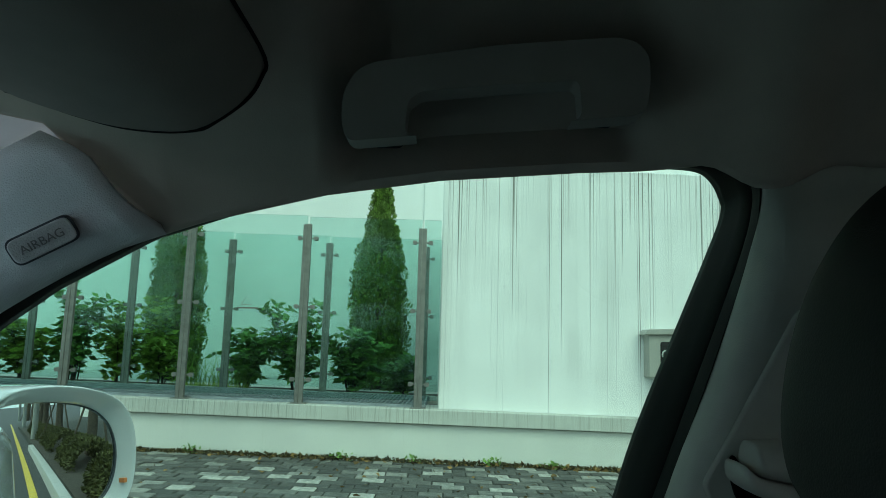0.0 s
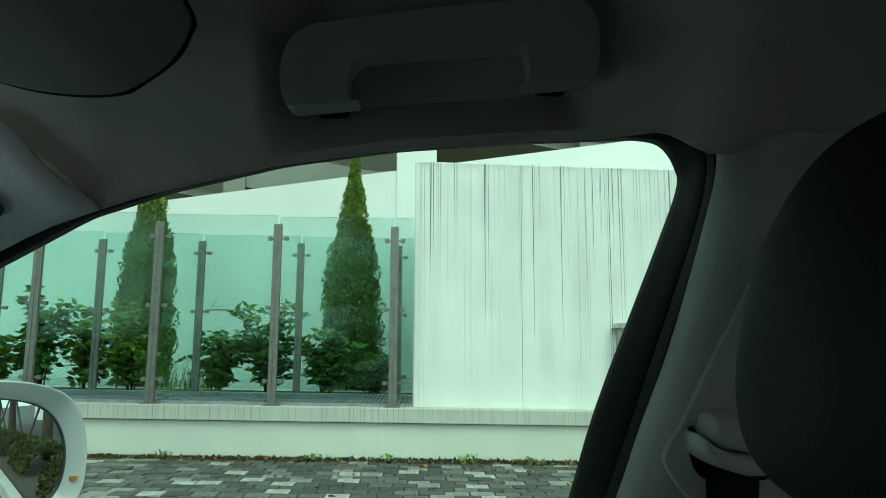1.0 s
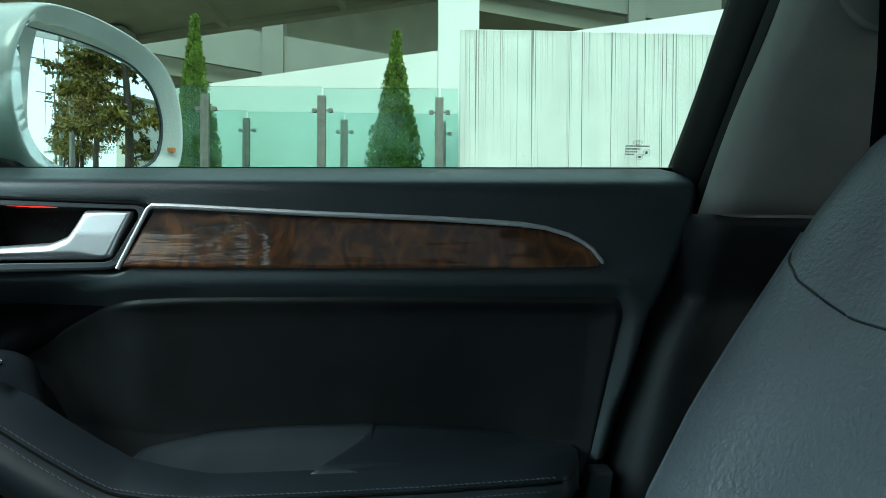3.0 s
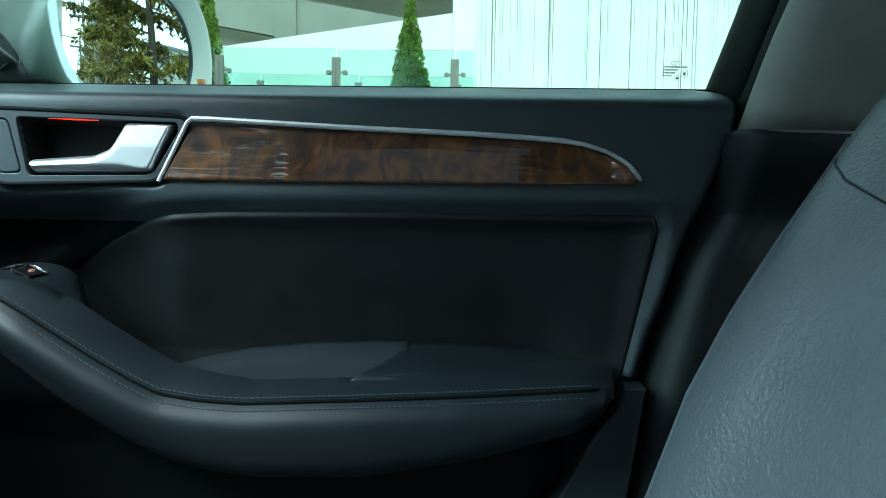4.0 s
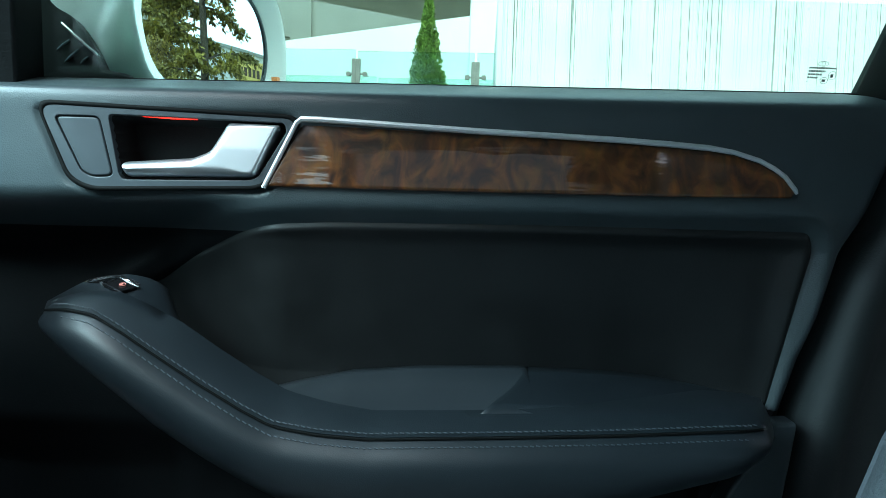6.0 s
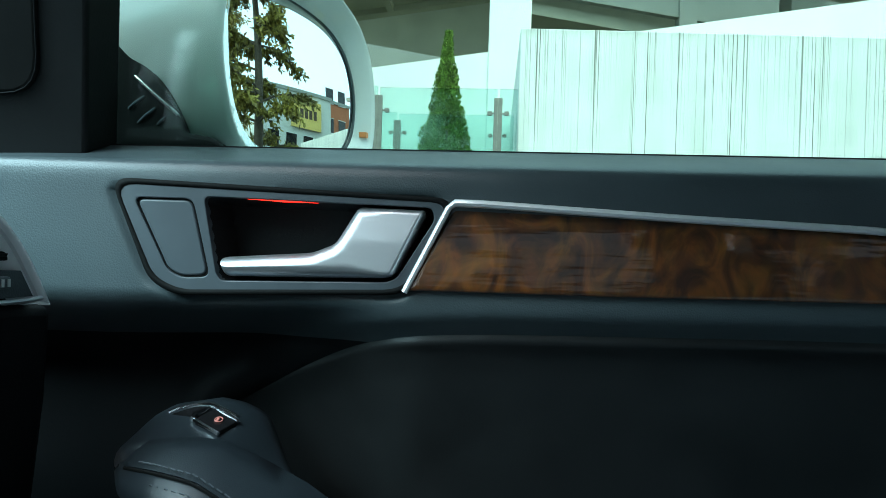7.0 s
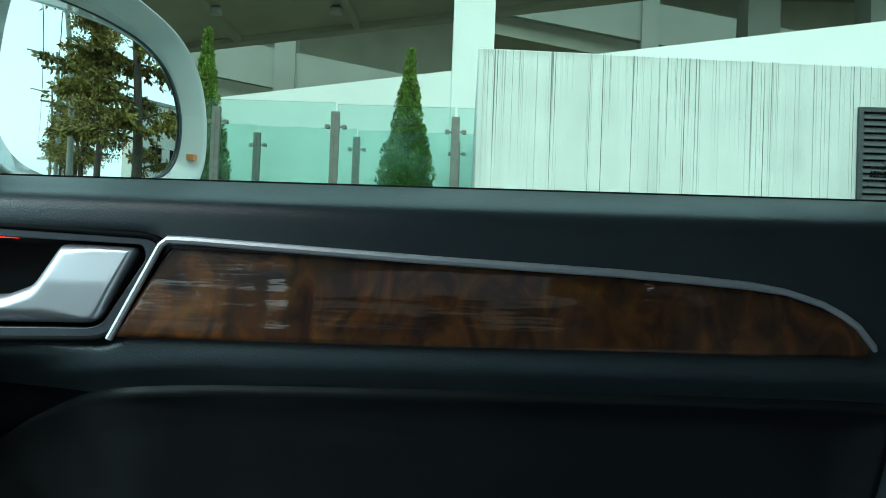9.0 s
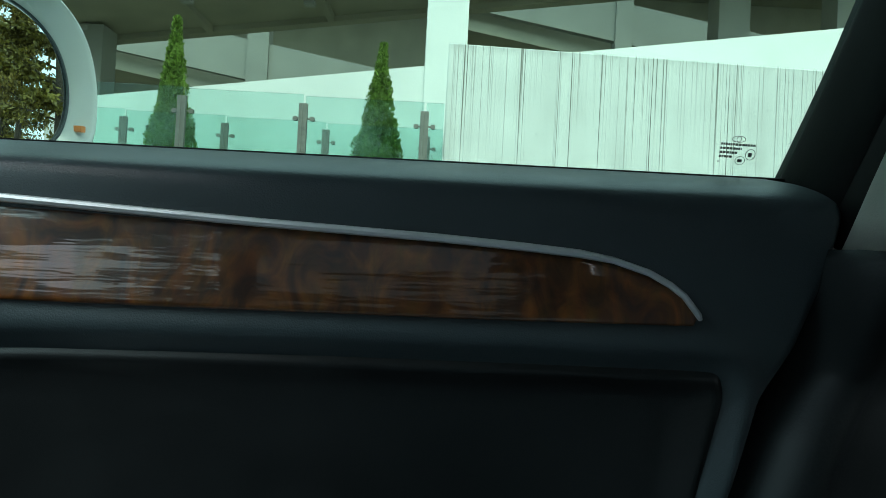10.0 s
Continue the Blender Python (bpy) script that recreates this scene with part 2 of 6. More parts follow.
M_CLEAR = pane_mat("clear_window_glass", (0.86, 0.93, 0.9), 0.9, 1.45)
# dark glass added on unseen panes to hold back light
M_LIGHTCUT = pane_mat("light_cutting_glass", (0.28, 0.3, 0.3), 0.9, 1.45)
M_FENCEGLASS = pane_mat("green_fence_glass", (0.82, 0.932, 0.91), 0.5, 1.38)
M_STEEL = mat("dull_stainless_steel", (0.2, 0.19, 0.17), 0.5, metal=0.6, vary=0.15, scale=15)
M_WALL = streaked("streaked_white_render", (0.79, 0.79, 0.76), 1.0)
M_PLINTH = streaked("stained_white_plinth", (0.66, 0.66, 0.6), 0.15, 0.475, 0.16, 0.0)
M_COPING = streaked("weathered_coping", (0.5, 0.5, 0.45), 0.5, 0.66, 0.12, 0.05)
M_WHITE = mat("white_painted_concrete", (0.74, 0.74, 0.71), 0.85, vary=0.05, scale=1.2, bump=0.2, bscale=30)
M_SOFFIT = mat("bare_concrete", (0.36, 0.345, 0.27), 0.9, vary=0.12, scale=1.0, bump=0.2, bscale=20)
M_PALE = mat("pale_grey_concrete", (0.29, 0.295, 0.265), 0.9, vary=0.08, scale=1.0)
M_PAVER = mat("grey_paver", (0.15, 0.145, 0.128), 0.7, vary=0.35, scale=18, bump=0.6, bscale=120, random=0.6)


def pale_pieces(m, steps):
    """Scales the colour piece by piece, in a few batches."""
    nt = m.node_tree
    mr = [n for n in nt.nodes if n.bl_idname == "ShaderNodeMapRange" and n.inputs["To Max"].default_value > 1.2][0]
    ramp = nt.nodes.new("ShaderNodeValToRGB")
    ramp.color_ramp.interpolation = "CONSTANT"
    for k, (at, v) in enumerate(steps):
        e = ramp.color_ramp.elements[k] if k < 2 else ramp.color_ramp.elements.new(at)
        e.position, e.color = at, (v, v, v, 1)
    nt.links.new(mr.inputs["Value"].links[0].from_socket, ramp.inputs["Fac"])
    k = nt.nodes.new("ShaderNodeMath")
    k.operation = "MULTIPLY"
    k.inputs[1].default_value = 3.4
    nt.links.new(ramp.outputs["Color"], k.inputs[0])
    for link in list(mr.outputs["Result"].links):
        nt.links.new(k.outputs[0], link.to_socket)


pale_pieces(M_PAVER, ((0.0, 0.12), (0.25, 0.17), (0.5, 0.22), (0.68, 0.3), (0.8, 0.5), (0.91, 0.8)))
M_JOINT = mat("sandy_joint", (0.03, 0.03, 0.022), 0.95, vary=0.3, scale=40)
M_ASPHALT = mat("asphalt", (0.05, 0.05, 0.05), 0.9, vary=0.25, scale=20, bump=0.5, bscale=120)
M_KERB = mat("granite_kerb", (0.42, 0.42, 0.4), 0.8, vary=0.15, scale=60)
M_SOIL = mat("dark_soil", (0.05, 0.04, 0.03), 0.95, vary=0.4, scale=20, bump=0.6, bscale=60)
M_CYPRESS = mat("cypress_foliage", (0.125, 0.2, 0.026), 0.7, vary=0.3, scale=3, random=0.5)
M_LEAF = mat("shrub_leaf", (0.2, 0.36, 0.075), 0.5, vary=0.25, scale=6, random=0.4)
M_AUTUMN = mat("autumn_leaf", (0.28, 0.21, 0.04), 0.6, vary=0.3, scale=0.6, random=0.5)
M_ORANGELEAF = mat("orange_leaf", (0.5, 0.2, 0.03), 0.6, vary=0.3, scale=2, random=0.5)
M_OLIVE = mat("olive_leaf", (0.21, 0.17, 0.028), 0.6, vary=0.4, scale=0.8, random=0.5)
M_BARK = mat("bark", (0.09, 0.07, 0.05), 0.9, vary=0.3, scale=20, bump=0.6, bscale=40)
M_BOX = mat("grey_metal_box", (0.34, 0.33, 0.29), 0.5, vary=0.08)
M_LOUVRE = mat("dark_louvre", (0.05, 0.055, 0.06), 0.5, vary=0.1)
M_RED = glow_mat("red_ambient_light", (1.0, 0.02, 0.01), 2.5)
M_REDICON = glow_mat("red_icon", (0.8, 0.3, 0.25), 0.12)
M_ORANGE = mat("orange_reflector", (0.75, 0.25, 0.08), 0.3)
M_ETCH = mat("grey_etching", (0.12, 0.15, 0.14), 0.8)
M_THREAD = mat("grey_thread", (0.08, 0.095, 0.11), 0.7)
M_MARKING = mat("white_marking", (0.7, 0.72, 0.72), 0.5)
M_BELT = mat("black_webbing", (0.008, 0.008, 0.008), 0.9, vary=0.2, scale=60, bump=0.4, bscale=600, spec=0.1)
M_YELLOW = mat("yellow_panel", (0.7, 0.5, 0.14), 0.6)
M_BRICK = mat("red_brick_cladding", (0.4, 0.13, 0.06), 0.85, vary=0.2, scale=3)
M_CREAM = mat("cream_cladding", (0.6, 0.6, 0.55), 0.85)
M_MARK = mat("dark_lettering", (0.08, 0.05, 0.03), 0.7)
M_HEDGE = mat("hedge_leaf", (0.075, 0.075, 0.018), 0.7, vary=0.3, scale=4, random=0.4)
M_LINE = mat("yellow_road_paint", (0.6, 0.42, 0.05), 0.7, vary=0.2, scale=20)

# ---- helpers of this scene ----
ORIGIN = {}


def thing(name, at, label, category, group="", kind=""):
    ob = tagged(new(name), label, category, group, kind)
    ob.location = at
    ob.empty_display_size = 0.05
    ORIGIN[ob.name] = Vector(at)
    return ob


def obj(name, verts, faces, material, parent=None, label="", smooth=True, solid=0.0, bevel=0.0, kind="", category="", angle=40):
    """One mesh object with vertices in world places, under a thing or part if parent is given."""
    me = bpy.data.meshes.new(name)
    me.from_pydata([tuple(v) for v in verts], [], [tuple(f) for f in faces])
    me.validate()
    me.materials.append(material)
    bm = bmesh.new()
    bm.from_mesh(me)
    bmesh.ops.remove_doubles(bm, verts=bm.verts, dist=1e-6)
    if not solid:
        bmesh.ops.recalc_face_normals(bm, faces=bm.faces)
    bm.to_mesh(me)
    bm.free()
    if smooth:
        me.shade_smooth()
        me.set_sharp_from_angle(angle=radians(angle))
    ob = new(name, me)
    tagged(ob, label, category, "", kind)
    if parent:
        ob.parent = parent
        ob.location = -ORIGIN.get(parent.name, Vector())
        ORIGIN[ob.name] = Vector()
    if solid:
        s = ob.modifiers.new("thickness", "SOLIDIFY")
        s.thickness, s.offset = abs(solid), (1 if solid > 0 else -1)
    if bevel:
        b = ob.modifiers.new("edge", "BEVEL")
        b.width, b.segments, b.limit_method, b.angle_limit = bevel, 3, "ANGLE", radians(35)
    return ob


def sheet(rows):
    """Vertices and faces of a surface through rows of equally many points."""
    n, w = len(rows), len(rows[0])
    v = [p for r in rows for p in r]
    f = [(i * w + j, i * w + j + 1, (i + 1) * w + j + 1, (i + 1) * w + j) for i in range(n - 1) for j in range(w - 1)]
    return v, f


def ring_loft(rings, caps=True):
    n, w = len(rings), len(rings[0])
    v = [p for r in rings for p in r]
    f = [(i * w + j, i * w + (j + 1) % w, (i + 1) * w + (j + 1) % w, (i + 1) * w + j) for i in range(n - 1) for j in range(w)]
    if caps:
        f += [tuple(range(w))[::-1], tuple(range((n - 1) * w, n * w))]
    return v, f


def prism(poly, f0, f1):
    """A slab between two images f0(p), f1(p) of a flat outline."""
    n = len(poly)
    v = [f0(*p) for p in poly] + [f1(*p) for p in poly]
    f = [tuple(range(n)), tuple(range(2 * n - 1, n - 1, -1))]
    f += [(i, n + i, n + (i + 1) % n, (i + 1) % n) for i in range(n)]
    return v, f


def brick(x0, x1, y0, y1, z0, z1):
    v = [(x, y, z) for x in (x0, x1) for y in (y0, y1) for z in (z0, z1)]
    return v, [(0, 1, 3, 2), (4, 6, 7, 5), (0, 4, 5, 1), (2, 3, 7, 6), (0, 2, 6, 4), (1, 5, 7, 3)]


def join(*meshes):
    v, f = [], []
    for a, b in meshes:
        f += [tuple(i + len(v) for i in q) for q in b]
        v += list(a)
    return v, f


def tube(path, radius, n=8, flat=1.0):
    """A round or flattened bar along a path; radius may be a list."""
    path = [Vector(p) for p in path]
    rings = []
    for i, p in enumerate(path):
        a, b = path[max(i - 1, 0)], path[min(i + 1, len(path) - 1)]
        t = (b - a).normalized()
        up = Vector((0, 1, 0)) if abs(t.y) < 0.9 else Vector((0, 0, 1))
        s = t.cross(up).normalized()
        u = s.cross(t).normalized()
        r = radius[i] if isinstance(radius, (list, tuple)) else radius
        rings.append([p + s * r * math.cos(2 * math.pi * k / n) + u * r * flat * math.sin(2 * math.pi * k / n) for k in range(n)])
    return ring_loft(rings)


def rounded(poly, r, n=5):
    """A flat outline with its corners rounded."""
    out = []
    for i, p in enumerate(poly):
        p, a, b = Vector(p), Vector(poly[i - 1]), Vector(poly[(i + 1) % len(poly)])
        k = min(r, (a - p).length * 0.45, (b - p).length * 0.45)
        s, e = p + (a - p).normalized() * k, p + (b - p).normalized() * k
        for j in range(n + 1):
            t = j / n
            out.append(tuple(s * (1 - t) ** 2 + p * 2 * t * (1 - t) + e * t * t))
    return out


def curve(points, n):
    """A smooth run of n points through the given ones (Catmull-Rom)."""
    p = [Vector(q) for q in points]
    p = [p[0] * 2 - p[1]] + p + [p[-1] * 2 - p[-2]]
    out = []
    m = len(p) - 3
    for k in range(n):
        u = k / (n - 1) * m
        i = min(int(u), m - 1)
        t = u - i
        a, b, c, d = p[i:i + 4]
        out.append(0.5 * (2 * b + (c - a) * t + (2 * a - 5 * b + 4 * c - d) * t * t + (3 * b - a - 3 * c + d) * t ** 3))
    return out


def inside(poly, X, Z):
    """Signed distance of places to a flat outline, positive inside."""
    P = np.array([tuple(p)[:2] for p in poly], float)
    best, cross = np.full(X.shape, 9.0), np.zeros(X.shape, int)
    for (ax, az), (bx, bz) in zip(P, np.roll(P, -1, 0)):
        ex, ez = bx - ax, bz - az
        t = np.clip(((X - ax) * ex + (Z - az) * ez) / (ex * ex + ez * ez + 1e-12), 0, 1)
        best = np.minimum(best, np.hypot(X - ax - t * ex, Z - az - t * ez))
        if abs(ez) > 1e-9:
            cross += ((az > Z) != (bz > Z)) & (X < ax + (Z - az) / ez * ex)
    return np.where(cross % 2 == 1, best, -best)


def ease(x):
    x = np.clip(x, 0, 1)
    return x * x * (3 - 2 * x)


def D(x, z, d=0.0):
    """A place on the door's inner face; d reaches out of the car."""
    return (x, 0.6235 + 0.068 * x + d, z)


def W(x, z, d=0.0):
    """A place on the leaning side window."""
    return (x, 0.678 + 0.1 * x - 0.37 * (z - 1.054) + d, z)

# ==== the car's cabin ====
EDGE_X = [-0.56, -0.375, -0.256, -0.212, -0.132, -0.071, 0.019, 0.104, 0.205, 0.30, 0.36, 0.6, 1.6]
EDGE_Z = [1.04, 1.19, 1.279, 1.309, 1.352, 1.373, 1.396, 1.410, 1.420, 1.427, 1.427, 1.42, 1.38]


def edge_z(x):
    return float(np.interp(x, EDGE_X, EDGE_Z))


def roof_z(x):
    return float(np.interp(x, [-0.3, -0.185, -0.095, 0, 0.2, 0.6, 1.6], [1.45, 1.485, 1.515, 1.54, 1.565, 1.572, 1.52]))


CENTRE = -0.05


def headliner():
    rows = []
    stations = [(-0.27, 0.47, 1.432), (-0.225, 0.48, 1.43), (-0.187, 0.487, 1.424)]
    stations += [(x, W(x, edge_z(x))[1] - 0.048 - 0.06 * max(0, x - 0.3), edge_z(x) - 0.016) for x in list(np.linspace(-0.1, 0.4, 60)) + list(np.linspace(0.44, 1.6, 20))]
    us = [0, 0.006, 0.013, 0.02, 0.03, 0.04, 0.052, 0.065, 0.08, 0.1, 0.125, 0.15, 0.18, 0.22, 0.27, 0.35, 0.45, 0.55, 0.8, 1.0]
    for x, ye, ze in stations:
        k = ease((x - 0.298) / 0.04)
        ye, ze = ye - 0.03 * ease((x - 0.25) / 0.11), ze - 0.02 * k + 0.02 * ease((x - 0.345) / 0.05)
        half = []
        for u in us:
            y, z = ye - (ye - CENTRE) * u, ze + (roof_z(x) - ze) * (1 - (1 - u) ** 7.5)
            # pocket round the grab handle
            p = float(ease((x - 0.02) / 0.02) * ease((0.262 - x) / 0.02) * ease((z - ze - 0.008) / 0.015) * ease((1.525 - z) / 0.02))
            half.append((x, y + 0.022 * p, z + 0.016 * p))
        rows.append(half + [(x, 2 * CENTRE - y, z) for x, y, z in half[-2::-1]])
    v, f = sheet(rows)
    obj("headliner", v, f, M_LINER, solid=0.012, kind="structure", category="headliner", label="grey woven fabric headliner of the car cabin")


headliner()


def outer_roof():
    rows = []
    for x in np.linspace(-0.3, 1.7, 14):
        row = []
        for k in range(17):
            a = -1 + k / 8
            row.append((x, CENTRE + 0.63 * a, roof_z(x) + 0.05 - 0.1 * abs(a) ** 3.2))
        rows.append(row)
    v, f = sheet(rows)
    obj("car_roof", v, f, M_PAINT, solid=0.01, kind="structure", category="car roof", label="white painted steel roof of the car")


outer_roof()


def a_pillar(side=1):
    win = [(x, W(x, edge_z(x))[1] - 0.048, edge_z(x) - 0.016) for x in (-0.098, -0.14, -0.2, -0.256, -0.32, -0.375)]
    frt = [(-0.187, 0.484, 1.418), (-0.235, 0.49, 1.393), (-0.30, 0.505, 1.35), (-0.36, 0.52, 1.31), (-0.42, 0.54, 1.26), (-0.48, 0.555, 1.21)]
    rows = []
    for a, b in zip(curve(win, 14), curve(frt, 14)):
        m = (a + b) / 2 + Vector((0.014, -0.02, -0.006))
        q1, q2 = a.lerp(m, 0.45) + Vector((0.004, -0.012, -0.004)), b.lerp(m, 0.5) + Vector((0.01, -0.01, 0.002))
        rows.append([(p.x, CENTRE + side * (p.y - CENTRE), p.z) for p in curve([a, q1, m, q2, b], 11)])
    v, f = sheet(rows)
    return obj("a_pillar_trim", v, f, M_APILLAR, solid=0.006 * -side, kind="structure", category="pillar trim", label="pale grey grained windscreen pillar trim")


a_pillar(1)
a_pillar(-1)


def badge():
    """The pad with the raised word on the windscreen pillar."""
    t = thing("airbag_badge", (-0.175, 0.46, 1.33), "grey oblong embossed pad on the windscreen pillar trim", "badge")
    # placed along the starting camera's sight line and turned to face it
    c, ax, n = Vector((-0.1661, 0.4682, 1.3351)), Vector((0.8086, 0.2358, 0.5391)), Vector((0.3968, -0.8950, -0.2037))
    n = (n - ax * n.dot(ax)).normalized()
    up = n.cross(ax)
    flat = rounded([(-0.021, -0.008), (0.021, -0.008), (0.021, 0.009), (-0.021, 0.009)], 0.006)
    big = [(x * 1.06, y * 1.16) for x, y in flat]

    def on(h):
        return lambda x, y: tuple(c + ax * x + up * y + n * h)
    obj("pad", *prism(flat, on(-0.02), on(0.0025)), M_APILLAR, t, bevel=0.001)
    # darker plate under the pad paints the shade of a groove
    obj("rim", *prism(big, on(-0.02), on(0.0)), M_SURROUND, t, bevel=0.0005, label="darker plate painting a groove's shade round the pad")
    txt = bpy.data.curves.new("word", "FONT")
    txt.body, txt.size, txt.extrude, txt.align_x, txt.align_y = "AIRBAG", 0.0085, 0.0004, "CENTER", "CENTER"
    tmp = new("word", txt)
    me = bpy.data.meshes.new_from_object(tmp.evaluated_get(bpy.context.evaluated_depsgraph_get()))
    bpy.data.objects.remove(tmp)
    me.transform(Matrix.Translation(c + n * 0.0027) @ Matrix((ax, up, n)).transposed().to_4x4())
    # this grey puts the raised letters' shade into their colour
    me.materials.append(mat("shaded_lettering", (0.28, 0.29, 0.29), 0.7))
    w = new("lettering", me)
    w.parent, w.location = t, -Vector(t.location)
    w["label"] = "raised word AIRBAG with shade in its grey"


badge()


def grab_handle():
    t = thing("grab_handle", (0.14, 0.5, 1.45), "dark grey fixed plastic grab handle above the side window", "grab handle")

    def on(d):
        return lambda x, z: (x, 0.452 + 0.1 * (x - 0.04) - 0.2 * (z - 1.45) + d, z)
    out = rounded([(0.0407, 1.4043), (0.0371, 1.4186), (0.0387, 1.4368), (0.0465, 1.4499), (0.0575, 1.456), (0.1395, 1.472), (0.2221, 1.4825), (0.236, 1.4801), (0.2443, 1.4713), (0.2459, 1.4528), (0.2438, 1.4355), (0.236, 1.4315)], 0.012)
    inn = rounded([(0.1995, 1.4268), (0.1965, 1.4498), (0.1933, 1.4522), (0.1403, 1.4461), (0.0894, 1.4391), (0.081, 1.4327), (0.0789, 1.4092)], 0.008)
    obj("bar", *prism(out + inn, on(0.006), on(-0.014)), mat("dark_grey_moulding", (0.25, 0.255, 0.22), 0.55, vary=0.06, scale=30), t, bevel=0.0045)
    # dark plate, wider than the bar, paints its shadow on the headliner
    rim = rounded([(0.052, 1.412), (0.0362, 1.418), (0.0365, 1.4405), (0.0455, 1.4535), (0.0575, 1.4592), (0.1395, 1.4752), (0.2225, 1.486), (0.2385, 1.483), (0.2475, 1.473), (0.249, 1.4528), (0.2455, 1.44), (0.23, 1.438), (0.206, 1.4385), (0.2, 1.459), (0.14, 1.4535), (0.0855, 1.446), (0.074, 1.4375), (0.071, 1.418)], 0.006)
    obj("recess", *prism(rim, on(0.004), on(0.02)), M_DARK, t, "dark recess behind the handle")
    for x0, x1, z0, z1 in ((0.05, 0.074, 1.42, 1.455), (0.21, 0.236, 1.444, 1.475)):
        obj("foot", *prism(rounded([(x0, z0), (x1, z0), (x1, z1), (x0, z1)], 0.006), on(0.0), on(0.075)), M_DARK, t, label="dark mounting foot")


grab_handle()


def sun_visor():
    prof = [(0.0, 1.436), (-0.004, 1.424), (-0.02, 1.408), (-0.046, 1.396), (-0.09, 1.397), (-0.13, 1.406), (-0.165, 1.418), (-0.172, 1.43), (-0.16, 1.436), (-0.09, 1.424), (-0.03, 1.436)]
    prof = [tuple(p) for p in curve(prof + prof[:1], 44)][:-1]
    rings = []
    for y, k in ((0.4195, 0.6), (0.418, 0.72), (0.4165, 0.8), (0.414, 0.86), (0.41, 0.91), (0.404, 0.95), (0.396, 0.98), (0.385, 1.0), (0.3, 1.0), (0.1, 1.0), (-0.01, 1.0), (-0.02, 0.9)):
        dz = (0.385 - y) * 0.03
        rings.append([(-0.085 + (x + 0.085) * k, y, 1.418 + (z - 1.418) * k + dz) for x, z in prof])
    v, f = ring_loft(rings)
    t = thing("sun_visor", (-0.08, 0.2, 1.43), "dark grey folded-up fabric sun visor under the headliner", "sun visor")
    obj("flap", v, f, mat("visor_cloth", (0.19, 0.18, 0.155), 0.9, vary=0.06, scale=30, bump=0.3, bscale=800, spec=0.2), t)
    # dark tube along the outline paints the visor's shadow gap
    rear = [max(q, key=lambda p: p[0]) for q in rings[::-1]]
    under = sorted([p for p in rings[2] if p[2] < 1.418], key=lambda p: -p[0])
    turn = [max(rings[i], key=lambda p: p[0] * math.cos(a) - p[2] * math.sin(a)) for i, a in ((7, 0.2), (6, 0.5), (5, 0.8), (4, 1.1), (3, 1.3))]
    seam = [(x + 0.0012, y + 0.0005, z) for x, y, z in rear[:-8]] + [(x + 0.0008, y + 0.001, z) for x, y, z in turn] + [(x, y + 0.0015, z) for x, y, z in under if x < turn[-1][0] - 0.004]
    obj("edging", *tube([tuple(p) for p in curve(seam, 80)], 0.0013, 6), M_RUBBER, t, "dark sewn edging of the visor")
    obj("pivot", *tube([(-0.155, 0.40, 1.425), (-0.175, 0.43, 1.432), (-0.185, 0.46, 1.44)], 0.007, 10), M_DARK, t, label="dark plastic pivot arm")


sun_visor()

# ---- the passenger door ----
XR_Z = [0.35, 0.6865, 0.8, 0.842, 0.876, 0.922, 0.9555, 0.9864, 1.013, 1.025, 1.033, 1.04, 1.045, 1.0515]
XR_X = [0.15, 0.172, 0.1905, 0.201, 0.2135, 0.2265, 0.2425, 0.255, 0.2632, 0.266, 0.2655, 0.2625, 0.259, 0.252]


def door_right(z):
    return float(np.interp(z, XR_Z, XR_X))


INSERT = rounded([(-0.345, 0.878), (-0.31, 0.897), (-0.2865, 0.910), (-0.264, 0.9205), (-0.238, 0.9305), (-0.208, 0.9365), (-0.164, 0.9388), (-0.008, 0.941), (0.192, 0.9415), (0.199, 0.926), (0.178, 0.80), (0.165, 0.77), (-0.2, 0.76), (-0.30, 0.80)], 0.012)
RECESS = rounded([(-0.322, 1.009), (-0.196, 1.0065), (-0.194, 1.0), (-0.214, 0.967), (-0.22, 0.9645), (-0.311, 0.9625), (-0.314, 0.966)], 0.004)
SURROUND = rounded([(-0.373, 1.0165), (-0.184, 1.0105), (-0.2085, 0.9595), (-0.335, 0.9555), (-0.35, 0.963)], 0.012)
WOOD = [(-0.1835, 1.0075), (-0.054, 1.0025), (0.04, 0.9995), (0.08, 0.9975), (0.11, 0.9955), (0.128, 0.993), (0.147, 0.9875), (0.158, 0.982), (0.166, 0.9765), (0.174, 0.967), (0.172, 0.963), (0.08, 0.9615), (-0.008, 0.961), (-0.1, 0.9605), (-0.2075, 0.9605)]


